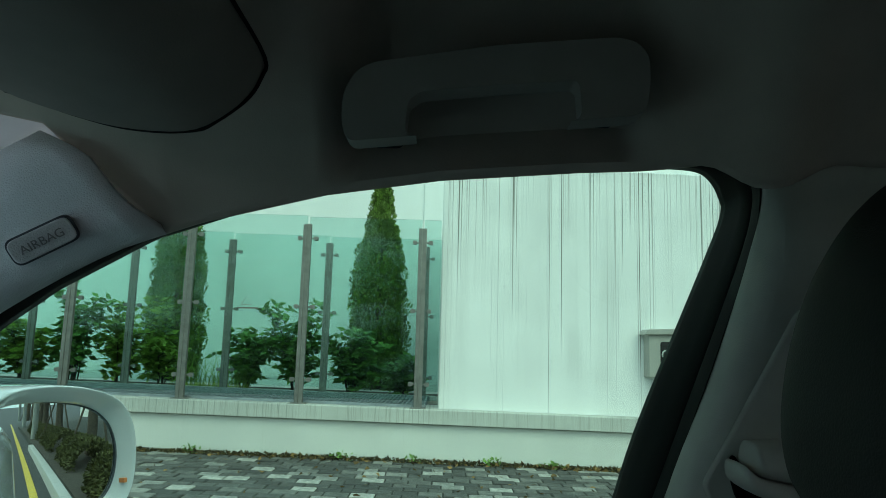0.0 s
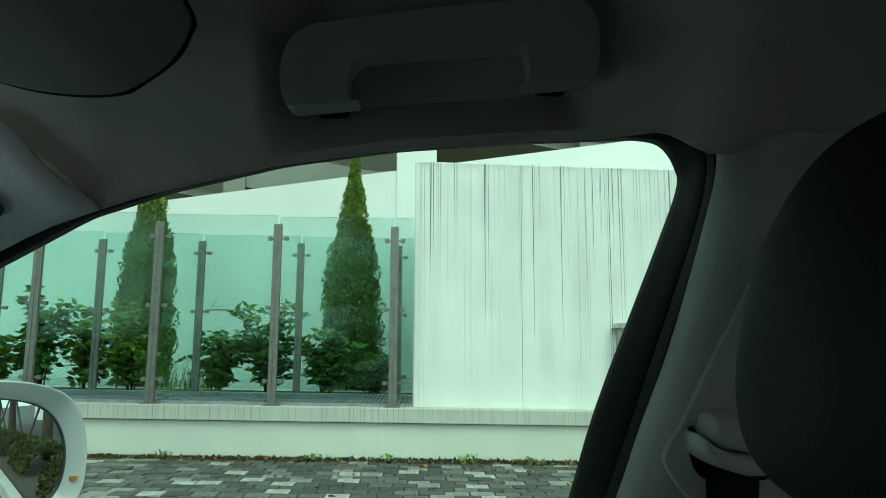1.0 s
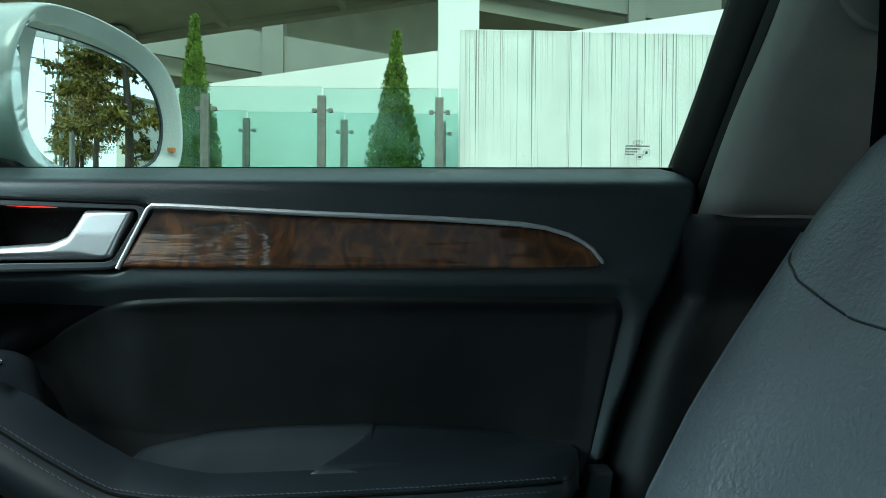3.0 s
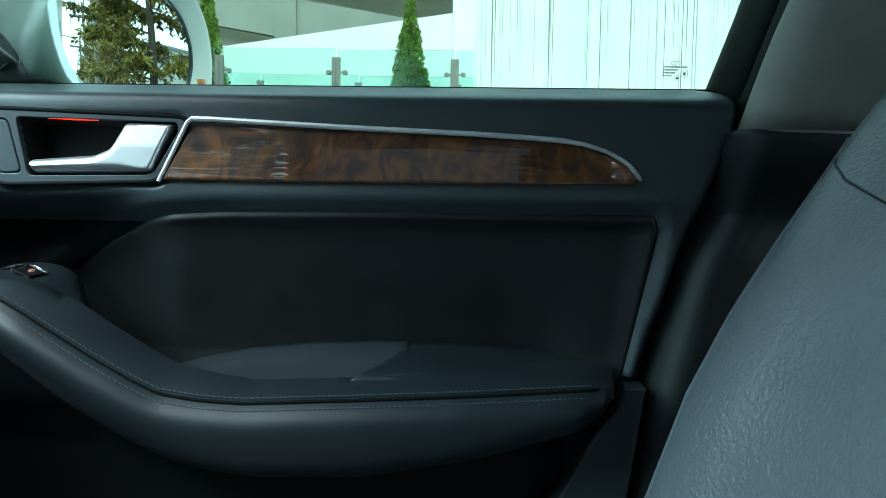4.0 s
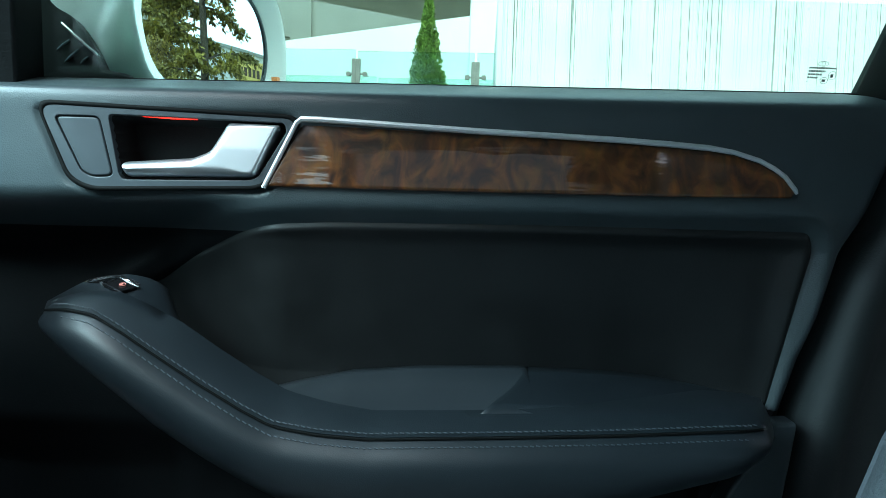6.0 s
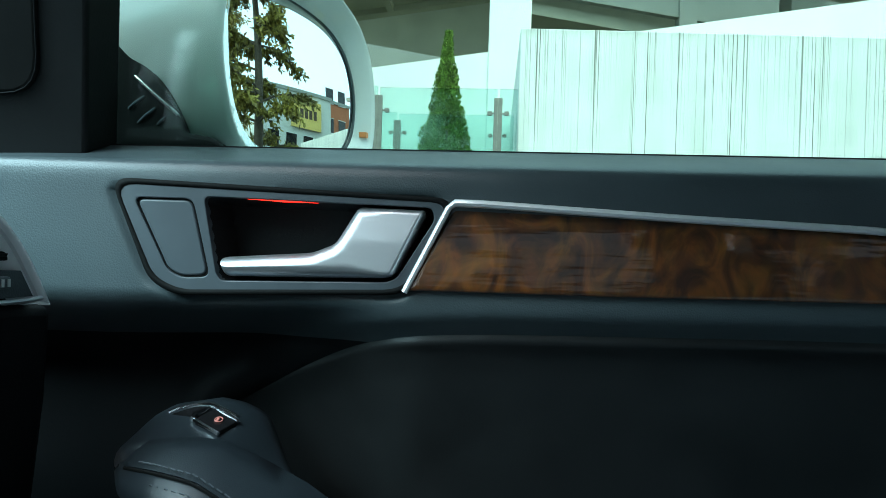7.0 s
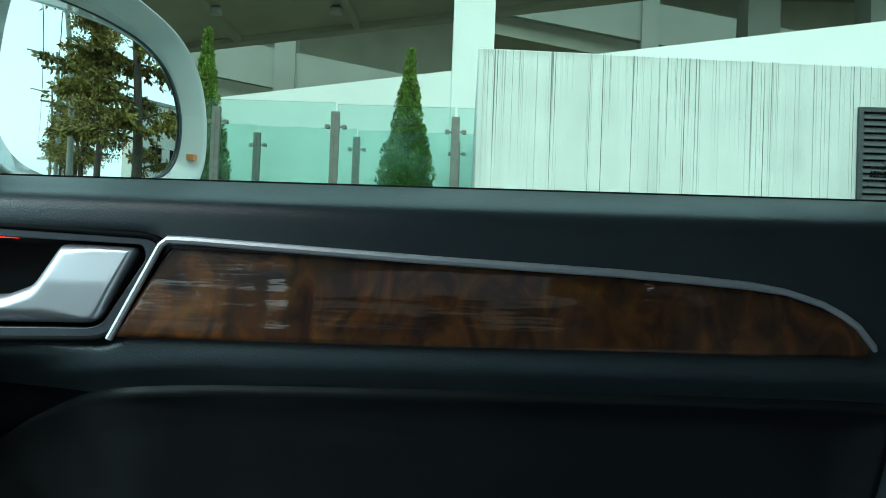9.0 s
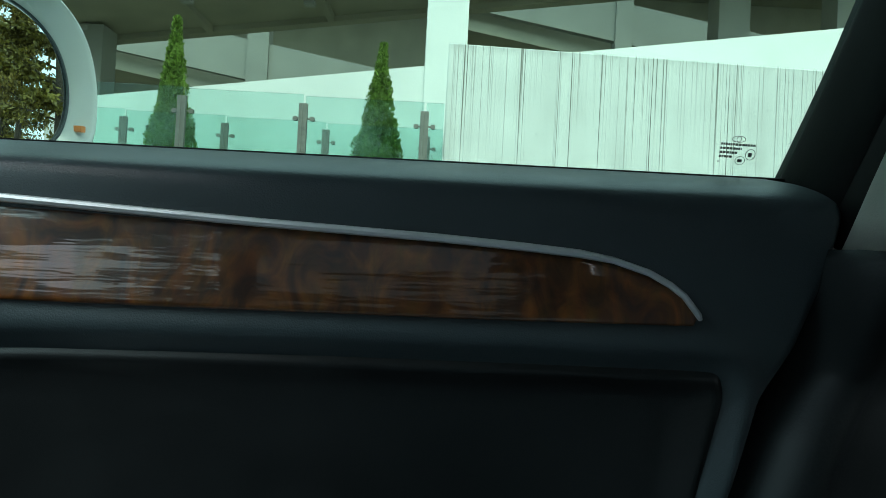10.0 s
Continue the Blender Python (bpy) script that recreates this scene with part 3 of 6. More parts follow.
def door():
    t = thing("passenger_door", (-0.1, 0.65, 0.36), "closed car door with black leather panel and burl wood trim", "car door")
    # moulded inner panel
    zs = list(np.linspace(0.36, 0.74, 30)) + list(np.linspace(0.745, 0.94, 60)) + list(np.linspace(0.9415, 1.012, 60))
    top = [(1.0135, 0.0), (1.018, 0.0), (1.022, 0.0003), (1.026, 0.0012), (1.0295, 0.003), (1.0325, 0.0055), (1.035, 0.009), (1.0375, 0.0135), (1.04, 0.019), (1.043, 0.027), (1.046, 0.037), (1.049, 0.05), (1.0515, 0.061), (1.0515, 0.065), (1.046, 0.067)]
    us = np.linspace(0, 1, 440)
    rows = []
    for z, d0 in [(z, 0.0) for z in zs] + top:
        xr = door_right(z)
        x = -0.63 + (xr + 0.63) * us
        Z = np.full(x.shape, z)
        d = np.full(x.shape, d0)
        if z <= 1.012:
            s = inside(INSERT, x, Z)
            deep = (0.003 + 0.032 * np.clip((0.935 - z) / 0.12, 0, 1)) * (1 - 0.75 * ease((x - 0.06) / 0.12))
            d += (0.018 + 0.03 * ease((-0.2 - x) / 0.08)) * ease((0.957 - z) / (0.036 + 0.02 * ease((-0.3 - x) / 0.1))) * (1 - 0.6 * ease((x - 0.16) / 0.05)) + 0.02 * ease((0.95 - z) / 0.05) * ease((-0.27 - x) / 0.05)
            d += deep * ease(s / 0.016)
            d -= 0.003 * np.exp(-((s + 0.008) / 0.007) ** 2)
            g = inside(SURROUND, x, Z)
            d += 0.0028 * np.exp(-((g + 0.002) / 0.0035) ** 2) * ease((-0.185 - x) / 0.02)
            d += 0.028 * ease((inside(RECESS, x, Z) + 0.001) / 0.004)
            # below the armrest the panel falls back to the map pocket
            d += 0.02 * ease((0.77 - z) / 0.05) * (x < 0.12)
        else:
            d = d0 + 0.0 * x if d0 < 0.006 else 0.006 + (d0 - 0.006) * (0.0545 + 0.032 * x) / 0.0625
        # turned-over rear edge
        d = d + 0.03 * ease((x - xr + 0.02) / 0.02) ** 2
        # nearer the hinge the panel swings towards the dash
        d = d + 0.02 * ease((-0.42 - x) / 0.2)
        up = ease((z - 1.025) / 0.02)
        d = np.broadcast_to(d, x.shape)
        rows.append([D(a, z + up * 0.015 * (a - 0.25), b) for a, b in zip(x, d)])
    v, f = sheet(rows)

    # door faces below these rows take the darker colour as painted shade
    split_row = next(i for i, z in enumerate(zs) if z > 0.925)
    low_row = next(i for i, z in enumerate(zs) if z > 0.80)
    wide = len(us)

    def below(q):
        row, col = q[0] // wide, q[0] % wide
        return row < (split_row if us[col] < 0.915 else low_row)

    def cup(q):
        x, z = np.array([sum(v[i][0] for i in q) / 4]), np.array([sum(v[i][2] for i in q) / 4])
        return 0.95 < z[0] < 1.02 and -0.34 < x[0] < -0.18 and inside(RECESS, x, z)[0] > -0.0045
    obj("handle_recess", v, [q for q in f if cup(q)], M_DARK, t, "black cup behind the door lever", angle=60)
    obj("lower_panel", v, [q for q in f if below(q)], M_LOWER, t, "lower door panel with shade in its dark colour", angle=60)
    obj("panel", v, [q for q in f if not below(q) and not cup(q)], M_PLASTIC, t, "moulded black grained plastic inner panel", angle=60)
    # leather insert lies over the recess
    nx, nz = 300, 120
    xs, zz = np.linspace(-0.352, 0.2, nx), np.linspace(0.765, 0.942, nz)
    X, Z = np.meshgrid(xs, zz)
    S = inside(INSERT, X, Z)
    dep = (0.018 + 0.03 * ease((-0.2 - X) / 0.08)) * ease((0.957 - Z) / (0.036 + 0.02 * ease((-0.3 - X) / 0.1))) * (1 - 0.6 * ease((X - 0.16) / 0.05)) - 0.001 + 0.032 * np.clip((0.935 - Z) / 0.12, 0, 1) * (1 - 0.75 * ease((X - 0.06) / 0.12)) + 0.003 * ease(S / 0.03) - 0.005 + 0.02 * ease((0.95 - Z) / 0.05) * ease((-0.27 - X) / 0.05)
    dep += 0.008 * (1 - ease(S / 0.009))
    v = [D(float(X[i, j]), float(Z[i, j]), float(dep[i, j])) for i in range(nz) for j in range(nx)]
    f = [(i * nx + j, i * nx + j + 1, i * nx + j + nx + 1, i * nx + j + nx) for i in range(nz - 1) for j in range(nx - 1) if min(S[i, j], S[i, j + 1], S[i + 1, j], S[i + 1, j + 1]) > -0.0005]
    obj("insert", v, f, M_INSERT, t, "padded black leather insert")
    # handle surround with two openings
    spk = rounded([(-0.361, 1.0075), (-0.328, 1.0075), (-0.3175, 0.9645), (-0.333, 0.9635), (-0.341, 0.9675)], 0.005)
    bm = bmesh.new()
    edges = []
    for loop in (SURROUND, RECESS, spk):
        vs = [bm.verts.new(D(x, z, -0.002)) for x, z in loop]
        edges += [bm.edges.new((vs[i], vs[(i + 1) % len(vs)])) for i in range(len(vs))]
    bmesh.ops.triangle_fill(bm, use_beauty=True, edges=edges)
    me = bpy.data.meshes.new("surround")
    bm.normal_update()
    if bm.faces and sum(q.normal.y for q in bm.faces) > 0:
        bmesh.ops.reverse_faces(bm, faces=bm.faces)
    bm.to_mesh(me)
    bm.free()
    me.materials.append(M_SURROUND)
    sur = new("handle_surround", me)
    sur.parent, sur.location = t, -ORIGIN[t.name]
    ORIGIN[sur.name] = Vector()
    sd = sur.modifiers.new("thickness", "SOLIDIFY")
    sd.thickness, sd.offset = 0.008, -1
    bv = sur.modifiers.new("edge", "BEVEL")
    bv.width, bv.segments, bv.limit_method = 0.0013, 2, "ANGLE"
    sur["label"] = "satin grey plastic handle surround"
    # black strip and plate paint the shade in the two narrow gaps
    gap = [(-0.2785 + (x + 0.2785) * 1.019, 0.986 + (z - 0.986) * 1.06) for x, z in SURROUND]
    core = [(-0.2785 + (x + 0.2785) * 0.985, 0.986 + (z - 0.986) * 0.95) for x, z in SURROUND]
    obj("surround_gap", *sheet([[D(*p, -0.0003), D(*q, -0.0003)] for p, q in zip(gap + gap[:1], core + core[:1])]), M_RUBBER, sur, "black gap round the surround", solid=0.002)
    small = [(-0.3395 + (x + 0.3395) * 0.93, 0.9865 + (z - 0.9865) * 0.95) for x, z in spk]
    edge = [(-0.3395 + (x + 0.3395) * 0.99, 0.9865 + (z - 0.9865) * 0.99) for x, z in spk]
    obj("tweeter_gap", *prism(edge, lambda x, z: D(x, z, 0.006), lambda x, z: D(x, z, -0.0006)), M_RUBBER, sur, "black gap round the cover plate")
    obj("tweeter_cover", *prism(small, lambda x, z: D(x, z, 0.006), lambda x, z: D(x, z, -0.0015)), M_SURROUND, sur, "smooth grey cover plate", bevel=0.001)
    lev = rounded([(-0.3135, 0.9755), (-0.262, 0.9795), (-0.249, 0.985), (-0.237, 1.006), (-0.1985, 1.005), (-0.2155, 0.968), (-0.221, 0.9665), (-0.3105, 0.9648)], 0.0032)
    # the lever's arm is a full roll, its blade flat with rolled edges
    rows = []
    for x in -0.2563 + 0.0572 * np.sin(np.linspace(-math.pi / 2, math.pi / 2, 120)):
        probe = np.linspace(0.96, 1.01, 900)
        hit = probe[inside(lev, np.full(900, x), probe) > 0]
        if len(hit) < 3:
            continue
        zc, hz = (hit[0] + hit[-1]) / 2, (hit[-1] - hit[0]) / 2
        z = zc + hz * np.sin(np.linspace(-math.pi / 2, math.pi / 2, 36))
        edge_in = inside(lev, np.full(36, x), z)
        edge_in = edge_in + (hz - np.abs(z - zc) - edge_in) * ease((-0.285 - x) / 0.012)
        k = np.clip(edge_in / (0.0075 - 0.0048 * ease((x + 0.246) / 0.03)), 0, 1)
        d = 0.003 - 0.009 * np.sqrt(np.clip(1 - (1 - k) ** 2, 0, 1)) + 0.1 * np.clip(z - 0.987, 0, 1) + 0.002 * ease((-0.27 - x) / 0.04)
        rows.append([D(x, z[0], 0.014)] + [D(x, b, a) for a, b in zip(d, z)] + [D(x, z[-1], 0.014)])
    obj("door_lever", *sheet(rows), M_SATIN, sur, "satin aluminium door lever", angle=70)
    obj("light_strip", *tube([D(-0.3 + 0.04 * k / 6, 1.0085 - 0.0011 * k / 6, 0.004) for k in range(7)], [0.0001, 0.0002, 0.0003, 0.0006, 0.0003, 0.0002, 0.0001], 6), M_RED, sur, "thin glowing red light strip")
    # wood and its bright strip
    rows = []
    for x in list(np.linspace(-0.2074, 0.16, 120)) + list(np.linspace(0.1605, 0.1739, 24)):
        probe = np.linspace(0.955, 1.012, 800)
        hit = probe[inside(WOOD, np.full(800, x), probe) > 0]
        if len(hit) < 2:
            continue
        zc, hz = (hit[0] + hit[-1]) / 2, (hit[-1] - hit[0]) / 2
        z = zc + hz * np.sin(np.linspace(-math.pi / 2, math.pi / 2, 30))
        k = np.clip(inside(WOOD, np.full(30, x), z) / 0.002, 0, 1)
        d = -0.003 - 0.0015 * np.sqrt(np.clip(1 - (1 - k) ** 2, 0, 1)) + 0.07 * (z - 0.961) + 0.0016 * np.clip((z - 0.984) / 0.023, 0, 1) ** 2
        rows.append([D(x, z[0], 0.006)] + [D(x, b, a) for a, b in zip(d, z)] + [D(x, z[-1], 0.006)])
    wood = obj("wood_trim", *sheet(rows), M_WOOD, t, "glossy brown burl wood trim", angle=60)
    line = [D(-0.2095, 0.9595, -0.004), D(-0.197, 0.985, -0.004), D(-0.1865, 1.0065, -0.004), D(-0.183, 1.0093, -0.004), D(-0.17, 1.0092, -0.004)] + [D(x, z + 0.0018, -0.004) for x, z in WOOD[1:10]] + [D(0.1755, 0.9665, -0.003)]
    obj("chrome_strip", *tube(line, [0.0018] * 3 + [0.0022] * 6 + [0.0018] * (len(line) - 10) + [0.0012], 8), M_STRIP, wood, "bright aluminium strip")
    armrest(t)
    # lower rear trim
    low = [(0.168, 0.797), (0.1865, 0.7973), (0.183, 0.772), (0.178, 0.7375), (0.1703, 0.6865), (0.15, 0.42), (-0.02, 0.42), (0.02, 0.55), (0.068, 0.635), (0.1028, 0.6855), (0.118, 0.7072), (0.1318, 0.7324), (0.1396, 0.7476), (0.149, 0.762), (0.1626, 0.777), (0.1665, 0.789)]
    obj("lower_trim", *prism(low, lambda x, z: D(x, z, 0.02), lambda x, z: D(x, z, -0.003)), M_PLASTIC, t, "dark grey lower edge trim", bevel=0.003)
    window(t)


ARM_X = [-0.352, -0.335, -0.313, -0.293, -0.274, -0.256, -0.225, -0.198, -0.179, -0.151, -0.12, -0.041, 0.037, 0.12, 0.138, 0.15, 0.155]
ARM_SEAM = [0.866, 0.874, 0.877, 0.875, 0.865, 0.853, 0.833, 0.817, 0.8075, 0.803, 0.801, 0.804, 0.807, 0.811, 0.810, 0.809, 0.809]
ARM_BOT = [0.861, 0.853, 0.838, 0.823, 0.808, 0.792, 0.772, 0.757, 0.748, 0.740, 0.735, 0.735, 0.748, 0.772, 0.784, 0.794, 0.80]
ARM_OUT = [0.35, 0.7, 0.9, 0.97, 1, 1, 1, 1, 1, 1, 1, 1, 0.98, 0.93, 0.82, 0.55, 0.2]


def armrest(t):
    rings = []
    for x in np.concatenate([np.linspace(-0.352, -0.31, 8), np.linspace(-0.30, 0.115, 50), np.linspace(0.122, 0.155, 9)]):
        s, b, o = (float(np.interp(x, ARM_X, k)) for k in (ARM_SEAM, ARM_BOT, ARM_OUT))
        h = s - b
        g = min(1.0, h / 0.052)
        up = float(np.interp(x, [-0.345, -0.3, -0.25, -0.19, -0.12, 0.17], [0.006, 0.0105, 0.018, 0.016, 0.0095, 0.008]))
        sec = [(0.03, s + up - 0.006), (-0.02, s + up - 0.001), (-0.042, s + up), (-0.056, s + up * 0.75), (-0.068, s + up * 0.35), (-0.0735, s + 0.0012), (-0.0725, s), (-0.0755, s - 0.0025 * g), (-0.081, s - 0.008 * g), (-0.0845, s - 0.016 * g)] + [(-0.015 - 0.0695 * math.cos(a), s - 0.016 * g - (h - 0.012 * g) * math.sin(a)) for a in np.linspace(0.2, math.pi / 2, 8)] + [(0.03, s - h - 0.004)]
        if x < -0.02:
            # the pull grip and the cup's rim stand free of the panel
            k = ease((-0.03 - x) / 0.03) * (1 - ease((-0.262 - x) / 0.02))
            sec[0] = (0.03 - 0.08 * k, sec[0][1] - 0.02 * k)
            sec[1] = (-0.02 - 0.027 * k, sec[1][1] - 0.004 * k)
            q = ease((-0.245 - x) / 0.02)
            sec[0], sec[1] = (sec[0][0], sec[0][1] - 0.022 * q), (sec[1][0], sec[1][1] - 0.013 * q)
        rings.append([D(x, z, d * o if d < 0 else d) for d, z in sec])
    v, f = ring_loft(rings)
    arm = obj("armrest", v, f, M_ARM, t, "padded black leather armrest with pull grip", angle=75)
    seam = [D(x, float(np.interp(x, ARM_X, ARM_SEAM)), -0.0738 * float(np.interp(x, ARM_X, ARM_OUT))) for x in np.linspace(-0.335, 0.135, 60)]
    obj("seam", *tube(seam, 0.0009, 6), M_RUBBER, arm, "dark sewn seam")
    parts = []
    x = -0.325
    while x < 0.128:
        s, o = float(np.interp(x, ARM_X, ARM_SEAM)), float(np.interp(x, ARM_X, ARM_OUT))
        s2 = float(np.interp(x + 0.0024, ARM_X, ARM_SEAM))
        for dz, d in ((0.0038, -0.0722), (-0.004, -0.0775)):
            parts.append(tube([D(x, s + dz, d * o - 0.0004), D(x + 0.0024, s2 + dz - 0.0005, d * o - 0.0004)], 0.00042, 5))
        x += 0.0039
    obj("stitching", *join(*parts), M_THREAD, arm, "two rows of grey stitches", kind="stuff")
    # pull cup behind the rest
    cup = []
    for x in np.linspace(-0.212, -0.012, 40):
        b = float(np.interp(x, [-0.212, -0.194, -0.151, -0.096, -0.025, 0], [0.803, 0.808, 0.8175, 0.8225, 0.8245, 0.8245]))
        k = (x + 0.212) / 0.2
        dip = 0.020 * math.sin(math.pi * k ** 1.5) ** 0.8 if 0 < k < 1 else 0.0
        cup.append([D(x, b, 0.046), D(x, b - 0.001, 0.036), D(x, b - 0.003 - dip * 0.35, 0.022), D(x, b - 0.006 - dip * 0.75, 0.006), D(x, b - 0.008 - dip, -0.012), D(x, 0.797 - dip, -0.03), D(x, 0.79 - dip, -0.05)])
    obj("pull_cup", *sheet(cup), mat("smooth_grey_lining", (0.024, 0.03, 0.035), 0.34, vary=0.06), t, "smooth grey lining of the pull cup", solid=-0.003, angle=70)
    pad = []
    for k in np.linspace(0, 1, 40):
        row = []
        for d, h, x0 in ((0.046, 0.0, -0.022), (0.03, -0.001, -0.024), (0.012, -0.004, -0.03), (-0.01, -0.007, -0.04), (-0.03, -0.0085, -0.05), (-0.048, -0.0105, -0.058)):
            x = x0 + (0.15 - x0) * k
            b = 0.8235 - 0.014 * max(0, x / 0.165) ** 2
            row.append(D(x, b + h - 0.010 * (1 - ease(k / 0.05)), d))
        pad.append(row)
    obj("rest_pad", *sheet(pad), M_ARM, arm, "soft upper pad of the armrest", solid=-0.003, angle=70)
    # switch plate at the head of the grip
    def base(x):
        return float(np.interp(x, [-0.362, -0.352, -0.342, -0.32, -0.307, -0.297, -0.288, -0.28, -0.26, -0.235], [0.868, 0.879, 0.8835, 0.886, 0.8845, 0.881, 0.875, 0.868, 0.853, 0.836]))

    def lie(h):
        return lambda x, d: D(x, base(x) + 0.22 * (d + 0.009) + h, d)
    rows = []
    xs = [-0.362] + list(np.linspace(-0.362, -0.238, 34)) + [-0.238]
    for i, x in enumerate(xs):
        near = float(np.interp(x, [-0.362, -0.345, -0.32, -0.28, -0.238], [-0.012, -0.034, -0.042, -0.042, -0.036]))
        far = float(np.interp(x, [-0.362, -0.345, -0.32, -0.29, -0.27, -0.238], [0.012, 0.026, 0.03, 0.026, 0.0, -0.022]))
        drop = (-0.006 if i == 0 else -0.04) if i in (0, len(xs) - 1) else 0.0
        skirt = float(np.interp(x, [-0.362, -0.32], [0.006, 0.04]))
        row = [lie(-skirt)(x, near), lie(-0.003 + drop)(x, near)]
        row += [lie(drop - 0.004 * max(0.0, (q - 0.75) / 0.25) ** 2)(x, near + 0.002 + (far - near - 0.002) * q) for q in np.linspace(0, 1, 9)]
        rows.append(row + [lie(-0.012 + drop)(x, far + 0.005), lie(-skirt - 0.01)(x, far + 0.007)])
    sw = obj("switch_panel", *sheet(rows), M_ARM, t, "black panel that carries the window switch", angle=60)
    well = [(-0.341, 0.004), (-0.336, 0.010), (-0.328, 0.0125), (-0.32, 0.0115), (-0.312, 0.008), (-0.302, 0.0045)]
    obj("switch_frame", *tube([tuple(p) for p in curve([lie(0.0004)(*p) for p in well], 16)], 0.0011, 6), M_CHROME, sw, "thin chrome rim round the switch well")
    obj("well_floor", *prism([(-0.338, 0.002), (-0.328, 0.0095), (-0.318, 0.0085), (-0.318, -0.006)], lie(-0.004), lie(0.0004)), M_GLOSSBLACK, sw, "dark dished finger well")
    key = rounded([(-0.3195, -0.012), (-0.3035, -0.019), (-0.299, -0.003), (-0.3145, 0.0035)], 0.002)
    obj("window_switch", *prism(key, lie(-0.003), lie(0.0025)), M_GLOSSBLACK, sw, "glossy black rocker switch", bevel=0.0006)
    obj("switch_edge", *tube([lie(0.0022)(*p) for p in ((-0.3165, 0.003), (-0.3212, -0.005), (-0.321, -0.011))], [0.0012, 0.002, 0.0016], 8), M_CHROME, sw, "bright leading edge")
    obj("switch_edge", *tube([lie(0.0018)(*p) for p in ((-0.32, -0.0105), (-0.312, -0.0155), (-0.303, -0.0195))], 0.0012, 6), M_CHROME, sw, "bright side edge")
    obj("switch_edge", *tube([lie(0.0022)(*p) for p in ((-0.3145, 0.004), (-0.307, 0.001), (-0.2985, -0.003))], 0.001, 6), M_CHROME, sw, "bright side edge")
    ring = [lie(0.0028)(-0.3075 + 0.0019 * math.cos(a), -0.0085 + 0.0026 * math.sin(a)) for a in np.linspace(0, 2 * math.pi, 13)]
    obj("switch_icon", *tube(ring, 0.0003, 5), M_REDICON, sw, "small glowing red symbol")
    obj("switch_icon", *prism(rounded([(-0.3086, -0.0105), (-0.3076, -0.0105), (-0.3076, -0.0068), (-0.3086, -0.0068)], 0.0005), lie(0.0022), lie(0.0028)), M_REDICON, sw, "small glowing red symbol")


def window(t):
    upper = [W(x, edge_z(x)) for x in np.linspace(-0.375, 0.30, 34)] + [W(0.322, 1.4255), W(0.334, 1.419), W(0.343, 1.407), W(0.347, 1.391)]
    rear = [W(0.335, 1.348), W(0.289, 1.204), W(0.268, 1.115), W(0.246, 1.035)]
    out = [W(-0.42, 1.03)] + upper + rear
    # glass with a little thickness
    # the pane reaches into its channel
    hidden = [(x - 0.02 if x < -0.36 else x + 0.009 * (i > 34), z + 0.008 * ease((z - 1.1) / 0.1)) for i, (x, y, z) in enumerate(out)]
    pane = obj("window_pane", *prism(hidden, lambda x, z: W(x, z, 0.001), lambda x, z: W(x, z, 0.005)), M_CARGLASS, t, "clear green-tinted side window", smooth=False)
    # black frame: from the glass edge to the trim
    inner = []
    for x, y, z in upper[:-4]:
        inner.append((x - 0.004 * (x < 0), y - 0.03, z + 0.02))
    inner += [(0.328, 0.53, 1.437), (0.337, 0.522, 1.425), (0.342, 0.516, 1.405), (0.3425, 0.514, 1.382), (0.336, 0.527, 1.335), (0.303, 0.573, 1.2), (0.28, 0.604, 1.115), (0.254, 0.645, 1.006)]
    outer, inner = curve(upper + rear, 170), curve(inner, 170)
    rows = []
    for a, b in zip(outer, inner):
        out_dir = Vector((a.x - 0.0, 0, a.z - 1.2)).normalized()
        rows.append([tuple(a + Vector((0, 0.012, 0))), tuple(a), tuple(a.lerp(b, 0.12) - Vector((0, 0.01, 0))), tuple(a.lerp(b, 0.45)), tuple(a.lerp(b, 0.7)), tuple(a.lerp(b, 0.74) + out_dir * 0.002), tuple(a.lerp(b, 0.82)), tuple(b), tuple(b + out_dir * 0.02 + Vector((0, 0.02, 0)))])
    obj("window_frame", *sheet(rows), M_FRAME, t, "black window frame with rubber seal", solid=0.003)
    seal = [W(x, 1.0505 + 0.015 * (x - 0.25), -0.003) for x in np.linspace(-0.42, 0.25, 12)]
    obj("window_seal", *tube(seal, 0.0018, 6), M_RUBBER, t, "black rubber sill seal")
    sill = [(-0.42, 1.038)] + [(x, 1.0488 + 0.015 * (x - 0.25)) for x in (-0.4, 0.0, 0.2, 0.262)] + [(0.252, 0.985), (-0.42, 0.985)]
    obj("sill_channel", *prism(sill, lambda x, z: W(x, z, -0.004), lambda x, z: W(x, z, 0.012)), M_RUBBER, t, "black channel under the glass", smooth=False)
    # sail panel at the front corner
    sail = rounded([(-0.402, 1.03), (-0.374, 1.17), (-0.385, 1.195), (-0.42, 1.215), (-0.58, 1.2), (-0.60, 1.02)], 0.004)
    s = obj("sail_panel", *prism(sail, lambda x, z: W(x, z, 0.004), lambda x, z: W(x, z, -0.03)), M_DARK, t, "matt black corner panel with speaker grille", bevel=0.006)
    gr = rounded([(-0.42, 1.064), (-0.4, 1.18), (-0.56, 1.17), (-0.57, 1.064)], 0.02)
    obj("speaker_grille", *prism(gr, lambda x, z: W(x, z, -0.02), lambda x, z: W(x, z, -0.033)), M_RUBBER, s, "fine black mesh speaker grille", bevel=0.002)
    obj("grille_rim", *tube([W(x, z, -0.0335) for x, z in gr + gr[:1]], 0.00035, 6), M_LOWER, s, "thin grey lip round the grille")
    marks(pane)


